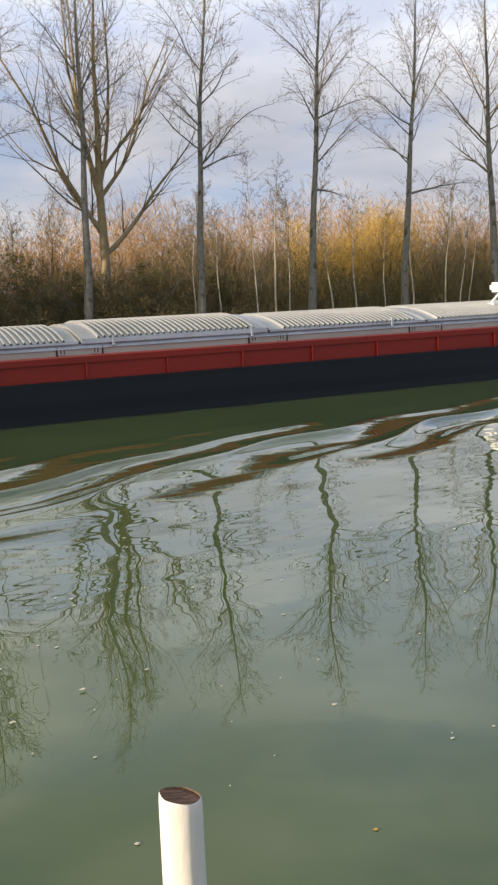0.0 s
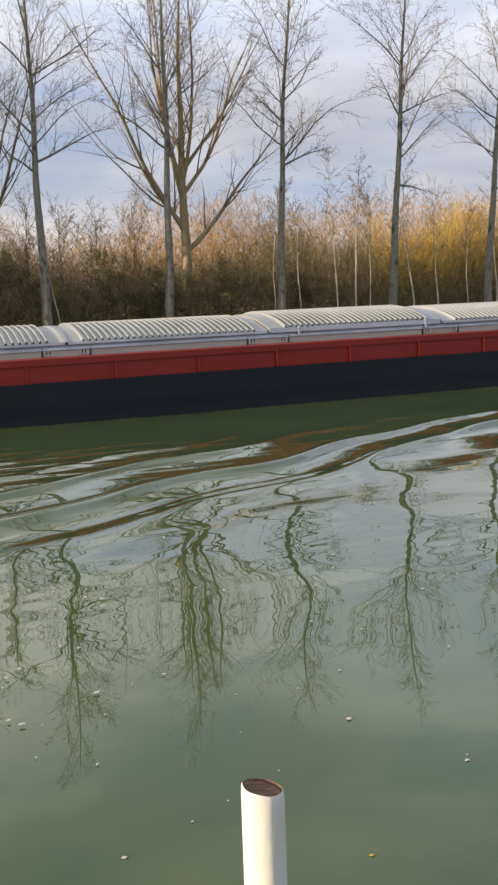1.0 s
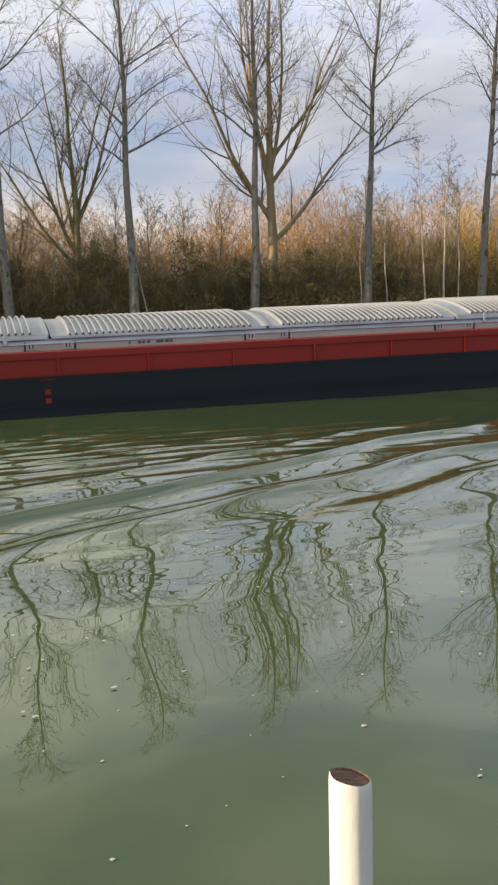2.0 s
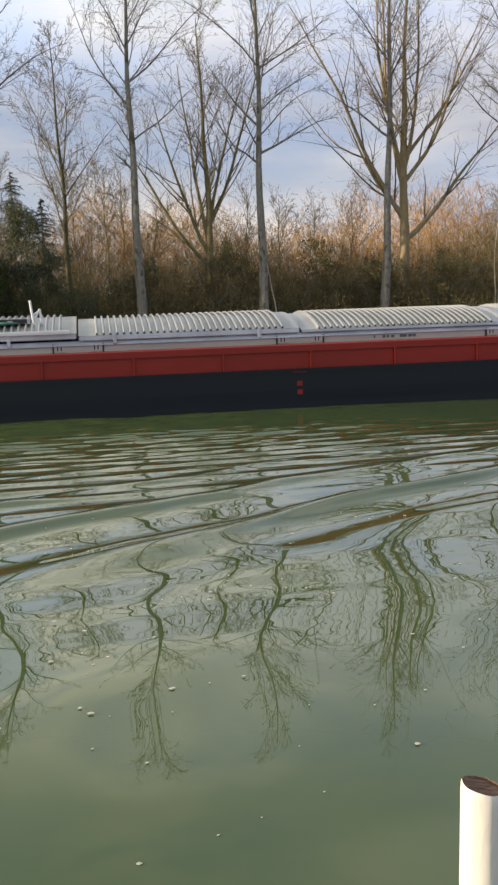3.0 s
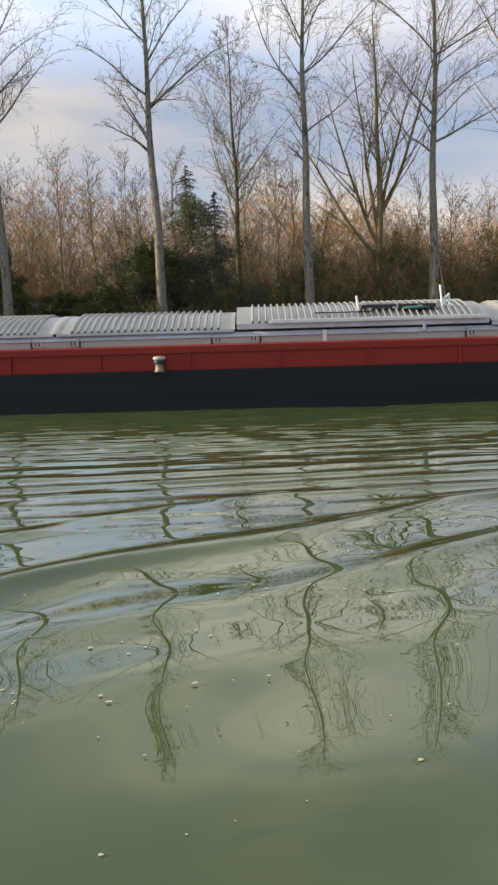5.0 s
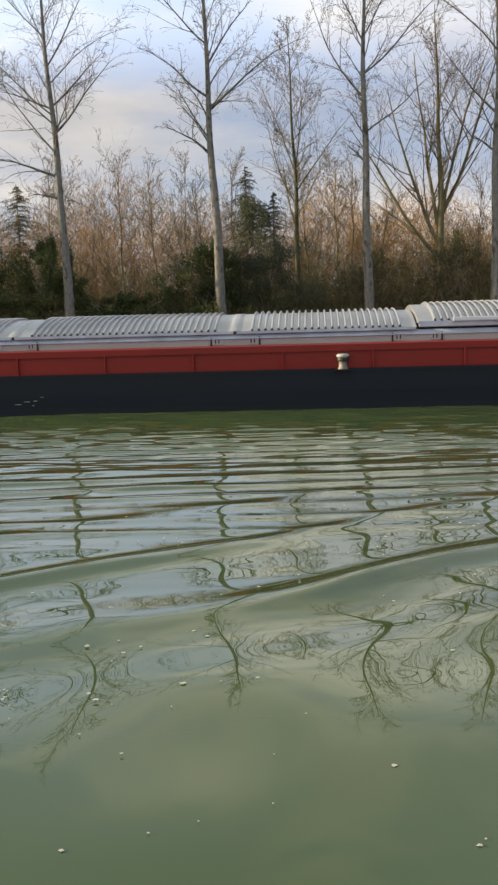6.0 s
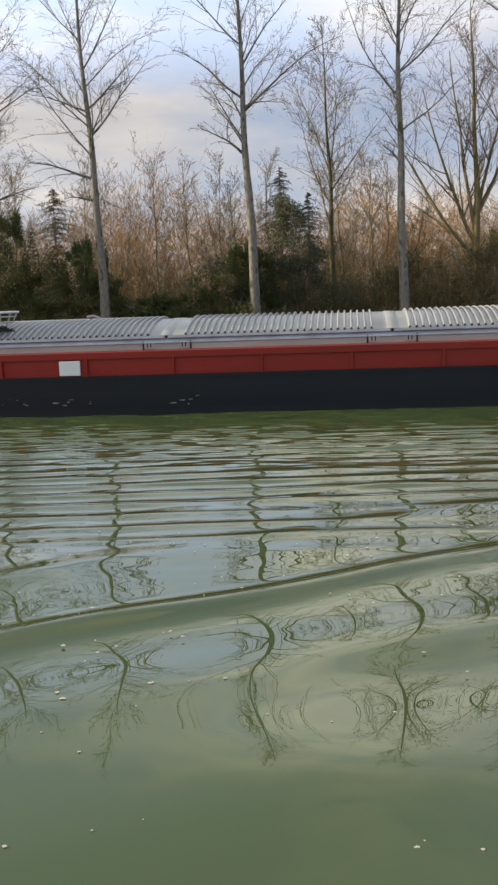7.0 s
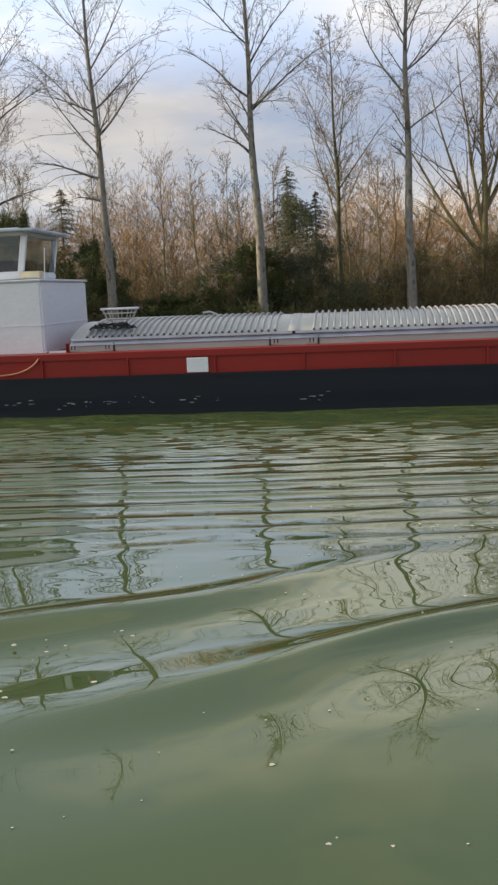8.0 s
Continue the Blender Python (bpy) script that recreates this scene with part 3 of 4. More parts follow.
    for q in range(4):
        rod("chain_coil", [(-28.75 + 0.12 * math.sin(3.1 * q) + (0.55 - 0.07 * q) * math.cos(k * math.pi / 10) * (1 + 0.12 * math.sin(2.3 * k + q)), 23.02 + 0.04 * q + 0.16 * math.sin(k * math.pi / 10), cover_z(23.0, 0) + 0.075 + 0.03 * q + 0.035 * math.sin(2.7 * k + 2 * q)) for k in range(21)], 0.017, M_RUBBER, b, 6)
    rod("davit", [(-26.3, 24.6, 2.1), (-26.55, 24.6, 2.22), (-26.75, 24.6, 2.2)], 0.03, M_GREY, b)
    # deckhouse and wheelhouse
    ca = boxed("deckhouse", M_WHITE, b, -37.2, -30.32, 22.55, 26.5, 1.38, 3.16, 0.05, "white painted steel deckhouse")
    boxed("coping", M_WHITE, ca, -37.26, -30.27, 22.50, 26.55, 3.15, 3.20, 0.015)
    boxed("seam", M_WHITE, ca, -37.21, -30.305, 22.535, 26.515, 2.08, 2.105, 0.008)
    boxed("foot_rail", M_WHITE, ca, -30.32, -29.72, 22.60, 22.66, 1.41, 1.47, 0.01)
    for x in (-36.4, -34.9, -33.4):
        boxed("side_window", M_DARK, ca, x, x + 0.8, 22.535, 22.56, 2.35, 2.85, 0.01)
    wh = boxed("wheelhouse", M_WHITE, b, -35.2, -30.95, 23.2, 25.85, 3.23, 3.42, 0.03, "white wheelhouse with large windows")
    for x in (-35.15, -33.2, -31.10):
        for y in (23.25, 25.7):
            lean = -0.16 if x > -32 else 0.0
            bm = bmesh.new()
            box(bm, x, x + 0.15, y, y + 0.1, 3.42, 4.42, 0.01)
            for v in bm.verts:
                v.co.x -= lean * (v.co.z - 3.42)
            part("pillar", bm, M_WHITE, wh)
    for x0, x1 in ((-35.0, -33.2), (-33.05, -31.05)):
        for y in (23.29, 25.74):
            boxed("pane", M_GLASS, wh, x0, x1, y, y + 0.012, 3.42, 4.40, 0.002).visible_shadow = False
    boxed("pane", M_GLASS, wh, -30.93, -30.92, 23.37, 25.68, 3.42, 4.40, 0.002).visible_shadow = False
    boxed("wheelhouse_roof", M_PALE, wh, -35.6, -30.52, 22.90, 26.05, 4.37, 4.43, 0.02, "white overhanging roof")
    boxed("eave", M_GREY, wh, -35.5, -30.80, 23.05, 25.9, 4.27, 4.37, 0.02)
    boxed("roof_crown", M_WHITE, wh, -35.4, -31.0, 23.2, 25.8, 4.43, 4.47, 0.015)
    boxed("rear_wall", M_WHITE, wh, -35.2, -35.1, 23.25, 25.8, 3.42, 4.40, 0.01)
    boxed("console", M_DARK, wh, -32.6, -31.5, 24.0, 26.0, 3.42, 3.72, 0.04)
    boxed("chair_back", M_RUBBER, wh, -33.6, -33.45, 24.7, 25.3, 3.42, 4.1, 0.05)
    boxed("lamp_box", M_CREAM, b, -30.95, -30.45, 22.95, 23.3, 3.235, 3.40, 0.02, "cream lamp box")
    rod("flag_staff", [(-30.38, 23.1, 3.19), (-30.33, 23.1, 3.95)], 0.013, M_WHITE, b)
    rod("hose", [(-30.22 - 0.03 * k - 0.004 * k * k, 22.50 - 0.28 * k if k < 2 else 21.945, 1.46 - 0.075 * k + 0.0028 * k * k) for k in range(17)], 0.02, M_ORANGE, b, label="faded orange hose")
    return b


cargo_barge = barge()


# ---------------------------------------------------------------- trees
def twist(d, rng, amount):
    v = Vector((d[0] + rng.gauss(0, amount), d[1] + rng.gauss(0, amount), d[2] + rng.gauss(0, amount)))
    return v.normalized()


def chain(name, pts, radii, mat, sides=10):
    """One connected tapering tube through the points."""
    P = np.array([tuple(p) for p in pts])
    d = np.gradient(P, axis=0)
    d /= np.linalg.norm(d, axis=1, keepdims=True) + 1e-9
    ref = np.array([0.12, 1.0, 0.07])
    u = np.cross(d, ref)
    u /= np.linalg.norm(u, axis=1, keepdims=True) + 1e-9
    v = np.cross(d, u)
    a = np.arange(sides) * 2 * np.pi / sides
    V = P[:, None] + (u[:, None] * np.cos(a)[None, :, None] + v[:, None] * np.sin(a)[None, :, None]) * np.array(radii)[:, None, None]
    i = np.arange(len(P) * sides).reshape(len(P), sides)
    j = np.roll(i, -1, 1)
    Q = np.stack([i[:-1], j[:-1], j[1:], i[1:]], -1).reshape(-1, 4)
    return numpy_mesh(name, V.reshape(-1, 3), Q, mat)


def branch(segs, p, d, length, r, rng, level, droop, lift, thin, kids=(8, 6, 4)):
    """Grow a gently bent, tapering branch; its side shoots go into segs. Returns its points and radii."""
    n = (10, 7, 5, 3)[level]
    step = length / n
    p, d = Vector(p), Vector(d).normalized()
    pts, rad, r0 = [p.copy()], [r], r
    for k in range(n):
        d = twist(d, rng, (0.06, 0.085, 0.11, 0.13)[level])
        d.z += lift * (1 - k / n) - droop * (k / n) * (0.9, 1.1, 1.6, 2.0)[level]
        d.normalize()
        q = p + d * step
        r1 = max(thin, r0 * (1 - 0.86 * (k + 1) / n))
        if level:
            segs[level > 1].append((*p, *q, r, r1))
        r, p = r1, q
        pts.append(p.copy())
        rad.append(r)
        if level < 3 and k >= (1, 0, 0)[level]:
            m = kids[level] / n
            m = int(m) + (rng.random() < m - int(m))
            for _ in range(m):
                side = Vector((rng.gauss(0, 1), rng.gauss(0, 0.9), rng.gauss(0.20, 0.45))).normalized()
                dd = (d * 0.74 + side * 0.64).normalized()
                branch(segs, p - d * step * rng.random(), dd, length * ((0.60, 0.50, 0.50)[level] - 0.26 * k / n) * rng.uniform(0.6, 1.2), max(thin, r * 0.56), rng, level + 1, droop, lift * 0.5, thin, kids)
    return pts, rad


def tree(name, label, x, y, top_x, height, r, limbs, seed, mat, mat_limb, crown=20, droop=0.10, crown_from=0.42, thin=0.0060, spread_k=1.0, ground=0.9, kids=(8, 6, 4), group="", limb_r=0.48, up=0.2):
    """limbs: (height, reach sideways, rise, reach in depth) of the great limbs; the rest of the crown is grown."""
    rng = random.Random(seed)
    t = empty(name, label, "tree", group, at=(x, y, ground))
    segs = ([], [])
    ph = [rng.uniform(0, 6.28) for _ in range(4)]
    def axis(h):
        f = max(0.0, h / height)
        return Vector(((top_x - x) * f + 0.07 * math.sin(5.2 * f + ph[0]) + 0.035 * math.sin(17 * f + ph[1]) - 0.07 * math.sin(ph[0]), 0.08 * math.sin(7 * f + ph[2]), h))
    def r_at(h):
        return max(0.018, r * (1 - 0.93 * (max(h, 0) / height) ** 0.9))
    hs = [-0.4, 0.0, 0.25] + [height * k / 40 for k in range(1, 41)]
    hang("trunk", chain("trunk", [axis(h) for h in hs], [r * 1.45, r * 1.25, r * 1.08] + [r_at(h) * (1 + 0.05 * math.sin(h * 9 + ph[3])) for h in hs[3:]], mat, 14), t)
    def limb(base, way, L, rad):
        pts, rr = branch(segs, base, way, L, rad, rng, 0, droop * 0.9, 0.04 + 0.16 * up, thin, kids)
        hang("limb", chain("limb", pts, rr, mat_limb, 7), t)
    for h, dx, dz, dy in limbs:
        h -= ground
        L = math.sqrt(dx * dx + dz * dz + dy * dy)
        limb(axis(h), (dx * (1 + up), dy, dz * (1 - 0.5 * up) + 0.05), L * 1.2, r_at(h) * limb_r)
    for k in range(crown):
        h = height * (crown_from + (0.97 - crown_from) * (k + rng.random()) / crown)
        f = (h / height - crown_from) / (1 - crown_from)
        a = rng.uniform(0, 2 * math.pi)
        L = spread_k * height * (0.18 - 0.10 * f) * rng.uniform(0.5, 1.35)
        rise = 0.80 + 0.8 * f + rng.gauss(0, 0.25)
        limb(axis(h), (math.cos(a), math.sin(a), rise), L, max(0.016, r_at(h) * 0.34))
    tagged(hang("crown", joined("crown", [tubes("crown", segs[0], M_TWIG, 3), ribbons("crown", segs[1], M_TWIG, seed)]), t), kind="stuff")
    return t


POPLAR = "tall bare poplar with a straight grey trunk on the bank"
ROW = "poplars along the bank"
KP = (9, 6, 2)
tree("poplar", POPLAR, -17.3, 45, -17.0, 18.6, 0.238, [(7.0, 2.0, 1.0, 0.3), (9.5, -2.5, 1.5, 0), (10.5, 2.4, 2.2, 0), (12, 1.8, 2.6, 0.4)], 1, M_BARK, M_BARK, group=ROW, kids=KP, spread_k=1.2, droop=0.13)
tree("poplar", POPLAR, -11.62, 45, -12.17, 18.6, 0.246, [(8.1, -2.6, 0.9, 0.2), (7.1, -1.0, 0.3, 0), (10.0, 2.9, 2.6, -0.3), (11.2, 2.0, 1.9, 0.4), (11.1, -2.0, 0.9, 0.2), (12.9, 2.2, 3.4, 0), (14.2, -2.3, 2.6, 0.4)], 2, M_BARK, M_BARK, group=ROW, kids=KP, spread_k=1.2, droop=0.13)
tree("poplar", POPLAR, -4.38, 45, -4.7, 18.9, 0.264, [(8.8, -1.5, 1.3, 0.2), (10.7, 3.8, 2.8, 0.4), (11.3, -2.3, 2.2, 0), (12.7, 1.8, 2.9, 0), (13.6, -2.9, 3.2, -0.3)], 3, M_BARK, M_BARK, group=ROW, kids=KP, spread_k=1.2, droop=0.13)
tree("poplar", POPLAR, 2.4, 45, 2.46, 18.7, 0.246, [(12.0, 3.7, 2.8, 0.2), (11.0, -2.7, 3.6, 0.5), (13.6, 1.3, 2.9, 0), (13.4, -1.3, 3.0, -0.4), (8.2, -0.7, 0.7, 0)], 4, M_BARK, M_BARK, group=ROW, kids=KP, spread_k=1.2, droop=0.13)
tree("poplar", POPLAR, 8.2, 45, 8.0, 18.9, 0.238, [(10.1, -2.3, 2.3, 0.3), (12.7, -2.6, 3.6, 0), (12.6, 3.2, 2.4, 0.2), (8.9, 2.9, 1.3, -0.4), (8.5, -0.9, 0.6, 0)], 5, M_BARK, M_BARK, group=ROW, kids=KP, spread_k=1.2, droop=0.13)
tree("poplar", POPLAR, 14.05, 45, 14.45, 18.9, 0.238, [(9.6, -2.6, 2.1, 0.3), (12.2, 1.4, 2.6, 0.4), (13.0, -2.0, 2.8, 0), (14.4, 1.2, 2.4, 0)], 6, M_BARK, M_BARK, group=ROW, kids=KP, spread_k=1.2, droop=0.13)
tree("poplar", POPLAR, 19.93, 45, 21.23, 18.9, 0.229, [(9.1, 3.4, 3.0, 0.2), (8.9, 2.4, 0.5, 0.6), (12.0, 2.2, 2.6, 0), (13.6, -2.4, 3.2, 0), (11.0, -1.6, 1.8, 0.4)], 7, M_BARK, M_BARK, group=ROW, kids=KP, spread_k=1.2, droop=0.13)
tree("poplar", POPLAR, 26.5, 45, 27.85, 19.3, 0.246, [(13.9, -2.4, 2.7, 0.2), (14.3, 1.4, 2.4, 0), (12.9, 3.3, 2.2, 0.3), (11.6, 2.6, 1.2, 0), (11.4, -1.2, 1.8, 0), (8.0, 1.6, -0.4, 0.3)], 8, M_BARK, M_BARK, group=ROW, kids=KP, spread_k=1.2, droop=0.13)
tree("poplar", POPLAR, 32.64, 45, 33.84, 19.3, 0.238, [(7.8, 3.6, 0.6, 0.2), (13.6, 2.3, 4.0, 0.2), (11.5, -2.3, 0.9, 0.3), (12.4, -2.2, 2.6, 0)], 9, M_BARK, M_BARK, group=ROW, kids=KP, spread_k=1.2, droop=0.13)
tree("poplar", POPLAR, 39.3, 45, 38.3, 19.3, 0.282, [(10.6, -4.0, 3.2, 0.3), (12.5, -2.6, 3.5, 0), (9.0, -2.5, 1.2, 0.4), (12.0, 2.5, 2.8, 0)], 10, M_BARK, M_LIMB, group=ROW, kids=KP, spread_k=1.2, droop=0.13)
tree("poplar", POPLAR, 45.6, 45, 45.9, 19.1, 0.238, [(10.6, -2.5, 2.2, 0.3), (12.5, 2.4, 2.5, 0)], 11, M_BARK, M_BARK, group=ROW, kids=KP, spread_k=1.2, droop=0.13)
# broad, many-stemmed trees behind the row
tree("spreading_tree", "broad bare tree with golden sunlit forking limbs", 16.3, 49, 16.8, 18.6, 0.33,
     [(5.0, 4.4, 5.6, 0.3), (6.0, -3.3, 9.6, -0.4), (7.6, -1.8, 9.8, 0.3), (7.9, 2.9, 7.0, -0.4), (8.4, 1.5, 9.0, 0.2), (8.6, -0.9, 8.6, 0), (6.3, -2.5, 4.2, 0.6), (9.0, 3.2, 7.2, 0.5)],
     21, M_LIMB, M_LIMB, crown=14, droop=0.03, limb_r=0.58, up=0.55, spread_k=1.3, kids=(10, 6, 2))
tree("spreading_tree", "bare many-stemmed tree with mossy limbs behind the row", 6.2, 49, 6.0, 15.0, 0.24,
     [(3.9, -3.0, 6.0, 0.2), (4.6, -1.8, 6.6, 0.3), (5.0, -0.8, 7.2, -0.3), (5.4, 1.2, 7.6, 0.2), (6.0, 2.0, 8.0, 0)],
     22, M_MOSSY, M_MOSSY, crown=14, droop=0.03, limb_r=0.62, up=0.5, spread_k=1.3, kids=(12, 6, 3))
tree("slender_tree", "slender bare tree with an ivy-dark trunk", -0.9, 49, -1.1, 14.5, 0.17,
     [(6.8, -1.6, 3.6, 0.2), (7.4, 1.6, 3.6, 0), (8.2, -0.8, 4.2, 0.2), (8.6, 0.9, 4.6, 0)], 23, M_IVYBARK, M_MOSSY, crown=24, droop=0.07, spread_k=1.2, crown_from=0.3, kids=(10, 6, 3))
tree("slender_tree", "slender bare tree with fine drooping twigs", -20.4, 50, -20.2, 16.5, 0.18, [(6.0, 2.2, 4.0, 0.2), (8.0, 2.4, 3.0, 0)], 24, M_BARK, M_BARK, crown=30, droop=0.06, spread_k=1.3, crown_from=0.3, kids=(8, 6, 5))


for k, (tx, ty, th) in enumerate(((-8.6, 52, 9.6), (-13.6, 52.5, 9.8), (-6.2, 53, 9.2), (1.2, 51.5, 10.4), (3.6, 52.5, 9.0), (10.6, 52, 9.4), (23.2, 52, 9.6), (-18.3, 52, 9.8), (12.9, 53, 8.6), (29.6, 53, 9.4), (42.0, 53, 10.0), (-10.8, 55, 11.5), (-15.2, 56, 11.5), (-7.4, 56, 11.0), (-19.8, 55, 11.5), (-4.6, 56, 10.6), (1.9, 55, 11.2), (-0.4, 54, 10.4), (9.2, 55, 10.4), (15.0, 55, 10.2))):
    tree("scrub_tree", "small bare tree with a spreading twiggy crown", tx, ty, tx + 0.3 * math.sin(k * 2.1), th * 0.80 * float(wood_top(tx)), 0.085, [], 200 + k, M_MOSSY, M_MOSSY, crown=20, droop=0.05, crown_from=0.16, spread_k=2.3, kids=(7, 5, 3), group="small bare trees behind the poplars")


# ---------------------------------------------------------------- thicket, brambles, evergreens
def stems(count, x0, x1, y0, y1, h0, h1, seed, shoots=7, r=0.03, clump=3, lean=0.10, spread_s=0.6, fine=0.006):
    """Clumps of thin saplings with forking shoots."""
    rng = random.Random(seed)
    out, slim = [], []
    for _ in range(count):
        cx, cy = rng.uniform(x0, x1), rng.uniform(y0, y1)
        hh = rng.uniform(h0, h1) * float(wood_top(cx)) * (0.84 + 0.14 * math.sin(cx * 0.35) + 0.1 * math.sin(cx * 0.9 + 1))
        for _ in range(rng.randint(1, clump)):
            h = hh * rng.uniform(0.45, 1.0)
            d = Vector((rng.gauss(0, lean), rng.gauss(0, lean), 1)).normalized()
            p, rr = Vector((cx + rng.gauss(0, 0.4), cy + rng.gauss(0, 0.4), 0.7)), r * rng.uniform(0.5, 1.4)
            for k in range(5):
                d = twist(d, rng, 0.09)
                q = p + d * h / 5
                r1 = rr * 0.72
                out.append((*p, *q, rr, r1))
                for _ in range(shoots if k else shoots // 3):
                    b = p + (q - p) * rng.random()
                    s = (d * 0.8 + Vector((rng.gauss(0, spread_s), rng.gauss(0, spread_s), rng.uniform(-0.1, 0.6)))).normalized()
                    L = h * rng.uniform(0.07, 0.22)
                    m = b + s * L * 0.5
                    s1 = twist(s, rng, 0.25)
                    e = m + s1 * L * 0.6
                    slim.append((*b, *m, rr * 0.45, rr * 0.33))
                    slim.append((*m, *e, rr * 0.33, fine))
                    for _ in range(2):
                        s2 = twist(s, rng, 0.5)
                        slim.append((*m, *(m + s2 * L * rng.uniform(0.35, 0.7)), rr * 0.28, fine))
                p, rr = q, r1
    return out, slim


def sapling_mesh(name, mat, extra, *args, **more):
    """Saplings and the twig haze about them, in one mesh."""
    thick, slim = stems(*args, **more)
    return joined(name, [tubes(name, thick, mat, 3), ribbons(name, slim + extra, mat)])


def twig_haze(count, x0, x1, y0, y1, z0, z1, seed, length=0.7, width=0.007):
    """Loose upward twigs that fill a belt, thinning towards its ragged top."""
    r = np.random.default_rng(seed)
    x, y = r.uniform(x0, x1, count), r.uniform(y0, y1, count)
    top = z1 * wood_top(x) * (0.80 + 0.12 * np.sin(x * 0.35) + 0.10 * np.sin(x * 0.9 + 1) + 0.08 * np.sin(x * 2.3 + y))
    z = z0 + (top - z0) * r.uniform(0, 1, count) ** 1.45
    d = r.normal(size=(count, 3)) * [0.55, 0.55, 0.4] + [0, 0, 0.75]
    d *= (length * r.uniform(0.5, 1.4, count) / np.linalg.norm(d, axis=1))[:, None]
    p = np.stack([x, y, z], 1)
    w = width * r.uniform(0.6, 1.5, count)
    return [tuple(v) for v in np.concatenate([p, p + d, w[:, None], w[:, None] * 0.5], 1)]


def stuff(name, me, label, category):
    return tagged(new(name, me), label, category, kind="stuff")


def leaf_mass(spots, seed, size):
    """Loose leaves about the given blobs (x, y, z, rx, ry, rz, count), denser to the outside."""
    rng = np.random.default_rng(seed)
    V = []
    for x, y, z, a, b, c, n in spots:
        u = rng.normal(size=(n, 3))
        u /= np.linalg.norm(u, axis=1, keepdims=True)
        u *= (rng.uniform(0.15, 1, (n, 1)) ** 0.5) * (1 + 0.25 * np.sin(u[:, :1] * 7 + x) + 0.2 * np.sin(u[:, 2:] * 9 + y))
        p = u * [a, b, c] + [x, y, z]
        t1 = rng.normal(size=(n, 3))
        t2 = np.cross(t1, rng.normal(size=(n, 3)))
        t1 *= (size * rng.uniform(0.5, 1.2, (n, 1))) / np.linalg.norm(t1, axis=1, keepdims=True)
        t2 *= (size * 0.55 * rng.uniform(0.5, 1.2, (n, 1))) / np.linalg.norm(t2, axis=1, keepdims=True)
        V.append(np.stack([p - t1, p + t2, p + t1, p - t2], 1))
    V = np.concatenate(V).reshape(-1, 3)
    V[:, 2] = np.maximum(V[:, 2], 0.3)
    return V, np.arange(len(V)).reshape(-1, 4)


stuff("thicket", sapling_mesh("thicket", M_THICKET, twig_haze(30000, -30, 2, 54, 62, 1.0, 8.8, 66, 0.5, 0.0095) + twig_haze(108000, 2, 64, 54, 62, 1.0, 8.8, 56, 0.5, 0.0095), 430, -30, 64, 54, 62, 6.4, 9.4, 51, 9, 0.026, 3), "dense brown thicket of bare saplings behind the poplars", "thicket")
stuff("undergrowth", sapling_mesh("undergrowth", M_SCRUB, twig_haze(20000, -26, 3, 46.5, 53.5, 0.8, 4.8, 67, 0.5, 0.0085) + twig_haze(76000, 3, 56, 46.5, 53.5, 0.8, 5.6, 57, 0.5, 0.0085), 360, -26, 56, 46.5, 53, 2.6, 5.8, 52, 8, 0.018, 3, 0.25, 0.8), "tangled bare undergrowth of reddish stems", "undergrowth")
stuff("young_trees", sapling_mesh("young_trees", M_TWIG, [], 150, -30, 60, 49, 58, 5.0, 8.4, 55, 10, 0.050, 2, 0.10), "dark young trunks standing in the thicket", "trees")
stuff("far_woods", sapling_mesh("far_woods", M_THICKET, twig_haze(110000, -45, 100, 64, 82, 1.0, 10.8, 58, 0.75, 0.016), 300, -45, 100, 64, 82, 7.4, 10.6, 53, 8, 0.04), "distant bare woodland", "woods")
stuff("willow_bush", sapling_mesh("willow_bush", M_WILLOW, twig_haze(15000, 29.6, 38.4, 51, 53.5, 1.0, 8.4, 59, 0.8, 0.008), 56, 30.5, 38.0, 51.0, 53.5, 5.5, 9.0, 54, 11, 0.024, 3, 0.16), "golden-twigged willow bush", "bush")

rng1 = random.Random(63)
spots = []
for k in range(120):
    spots.append((rng1.uniform(-34, 76), rng1.uniform(56, 64), 1.0, rng1.uniform(1.5, 3.0), 1.5, rng1.uniform(1.4, 4.2), 330))
V, Q = leaf_mass(spots, 64, 0.085)
stuff("dead_bracken", numpy_mesh("dead_bracken", V, Q, M_BRACKEN, False), "brown dead bracken and scrub under the saplings", "scrub")

rng0 = random.Random(60)
spots = []
for k in range(170):
    x = rng0.uniform(-26, 58)
    left = 1.0 if x < 22 else 0.7
    spots.append((x, rng0.uniform(42.5, 50), 0.9 + 0.3 * rng0.random(), rng0.uniform(1.2, 2.6), 1.0, rng0.uniform(0.5, 1.9) * left, 900))
V, Q = leaf_mass(spots, 61, 0.036)
stuff("bramble_hedge", numpy_mesh("bramble_hedge", V, Q, M_BRAMBLE, False), "dark low brambles and scrub along the far bank", "hedge")


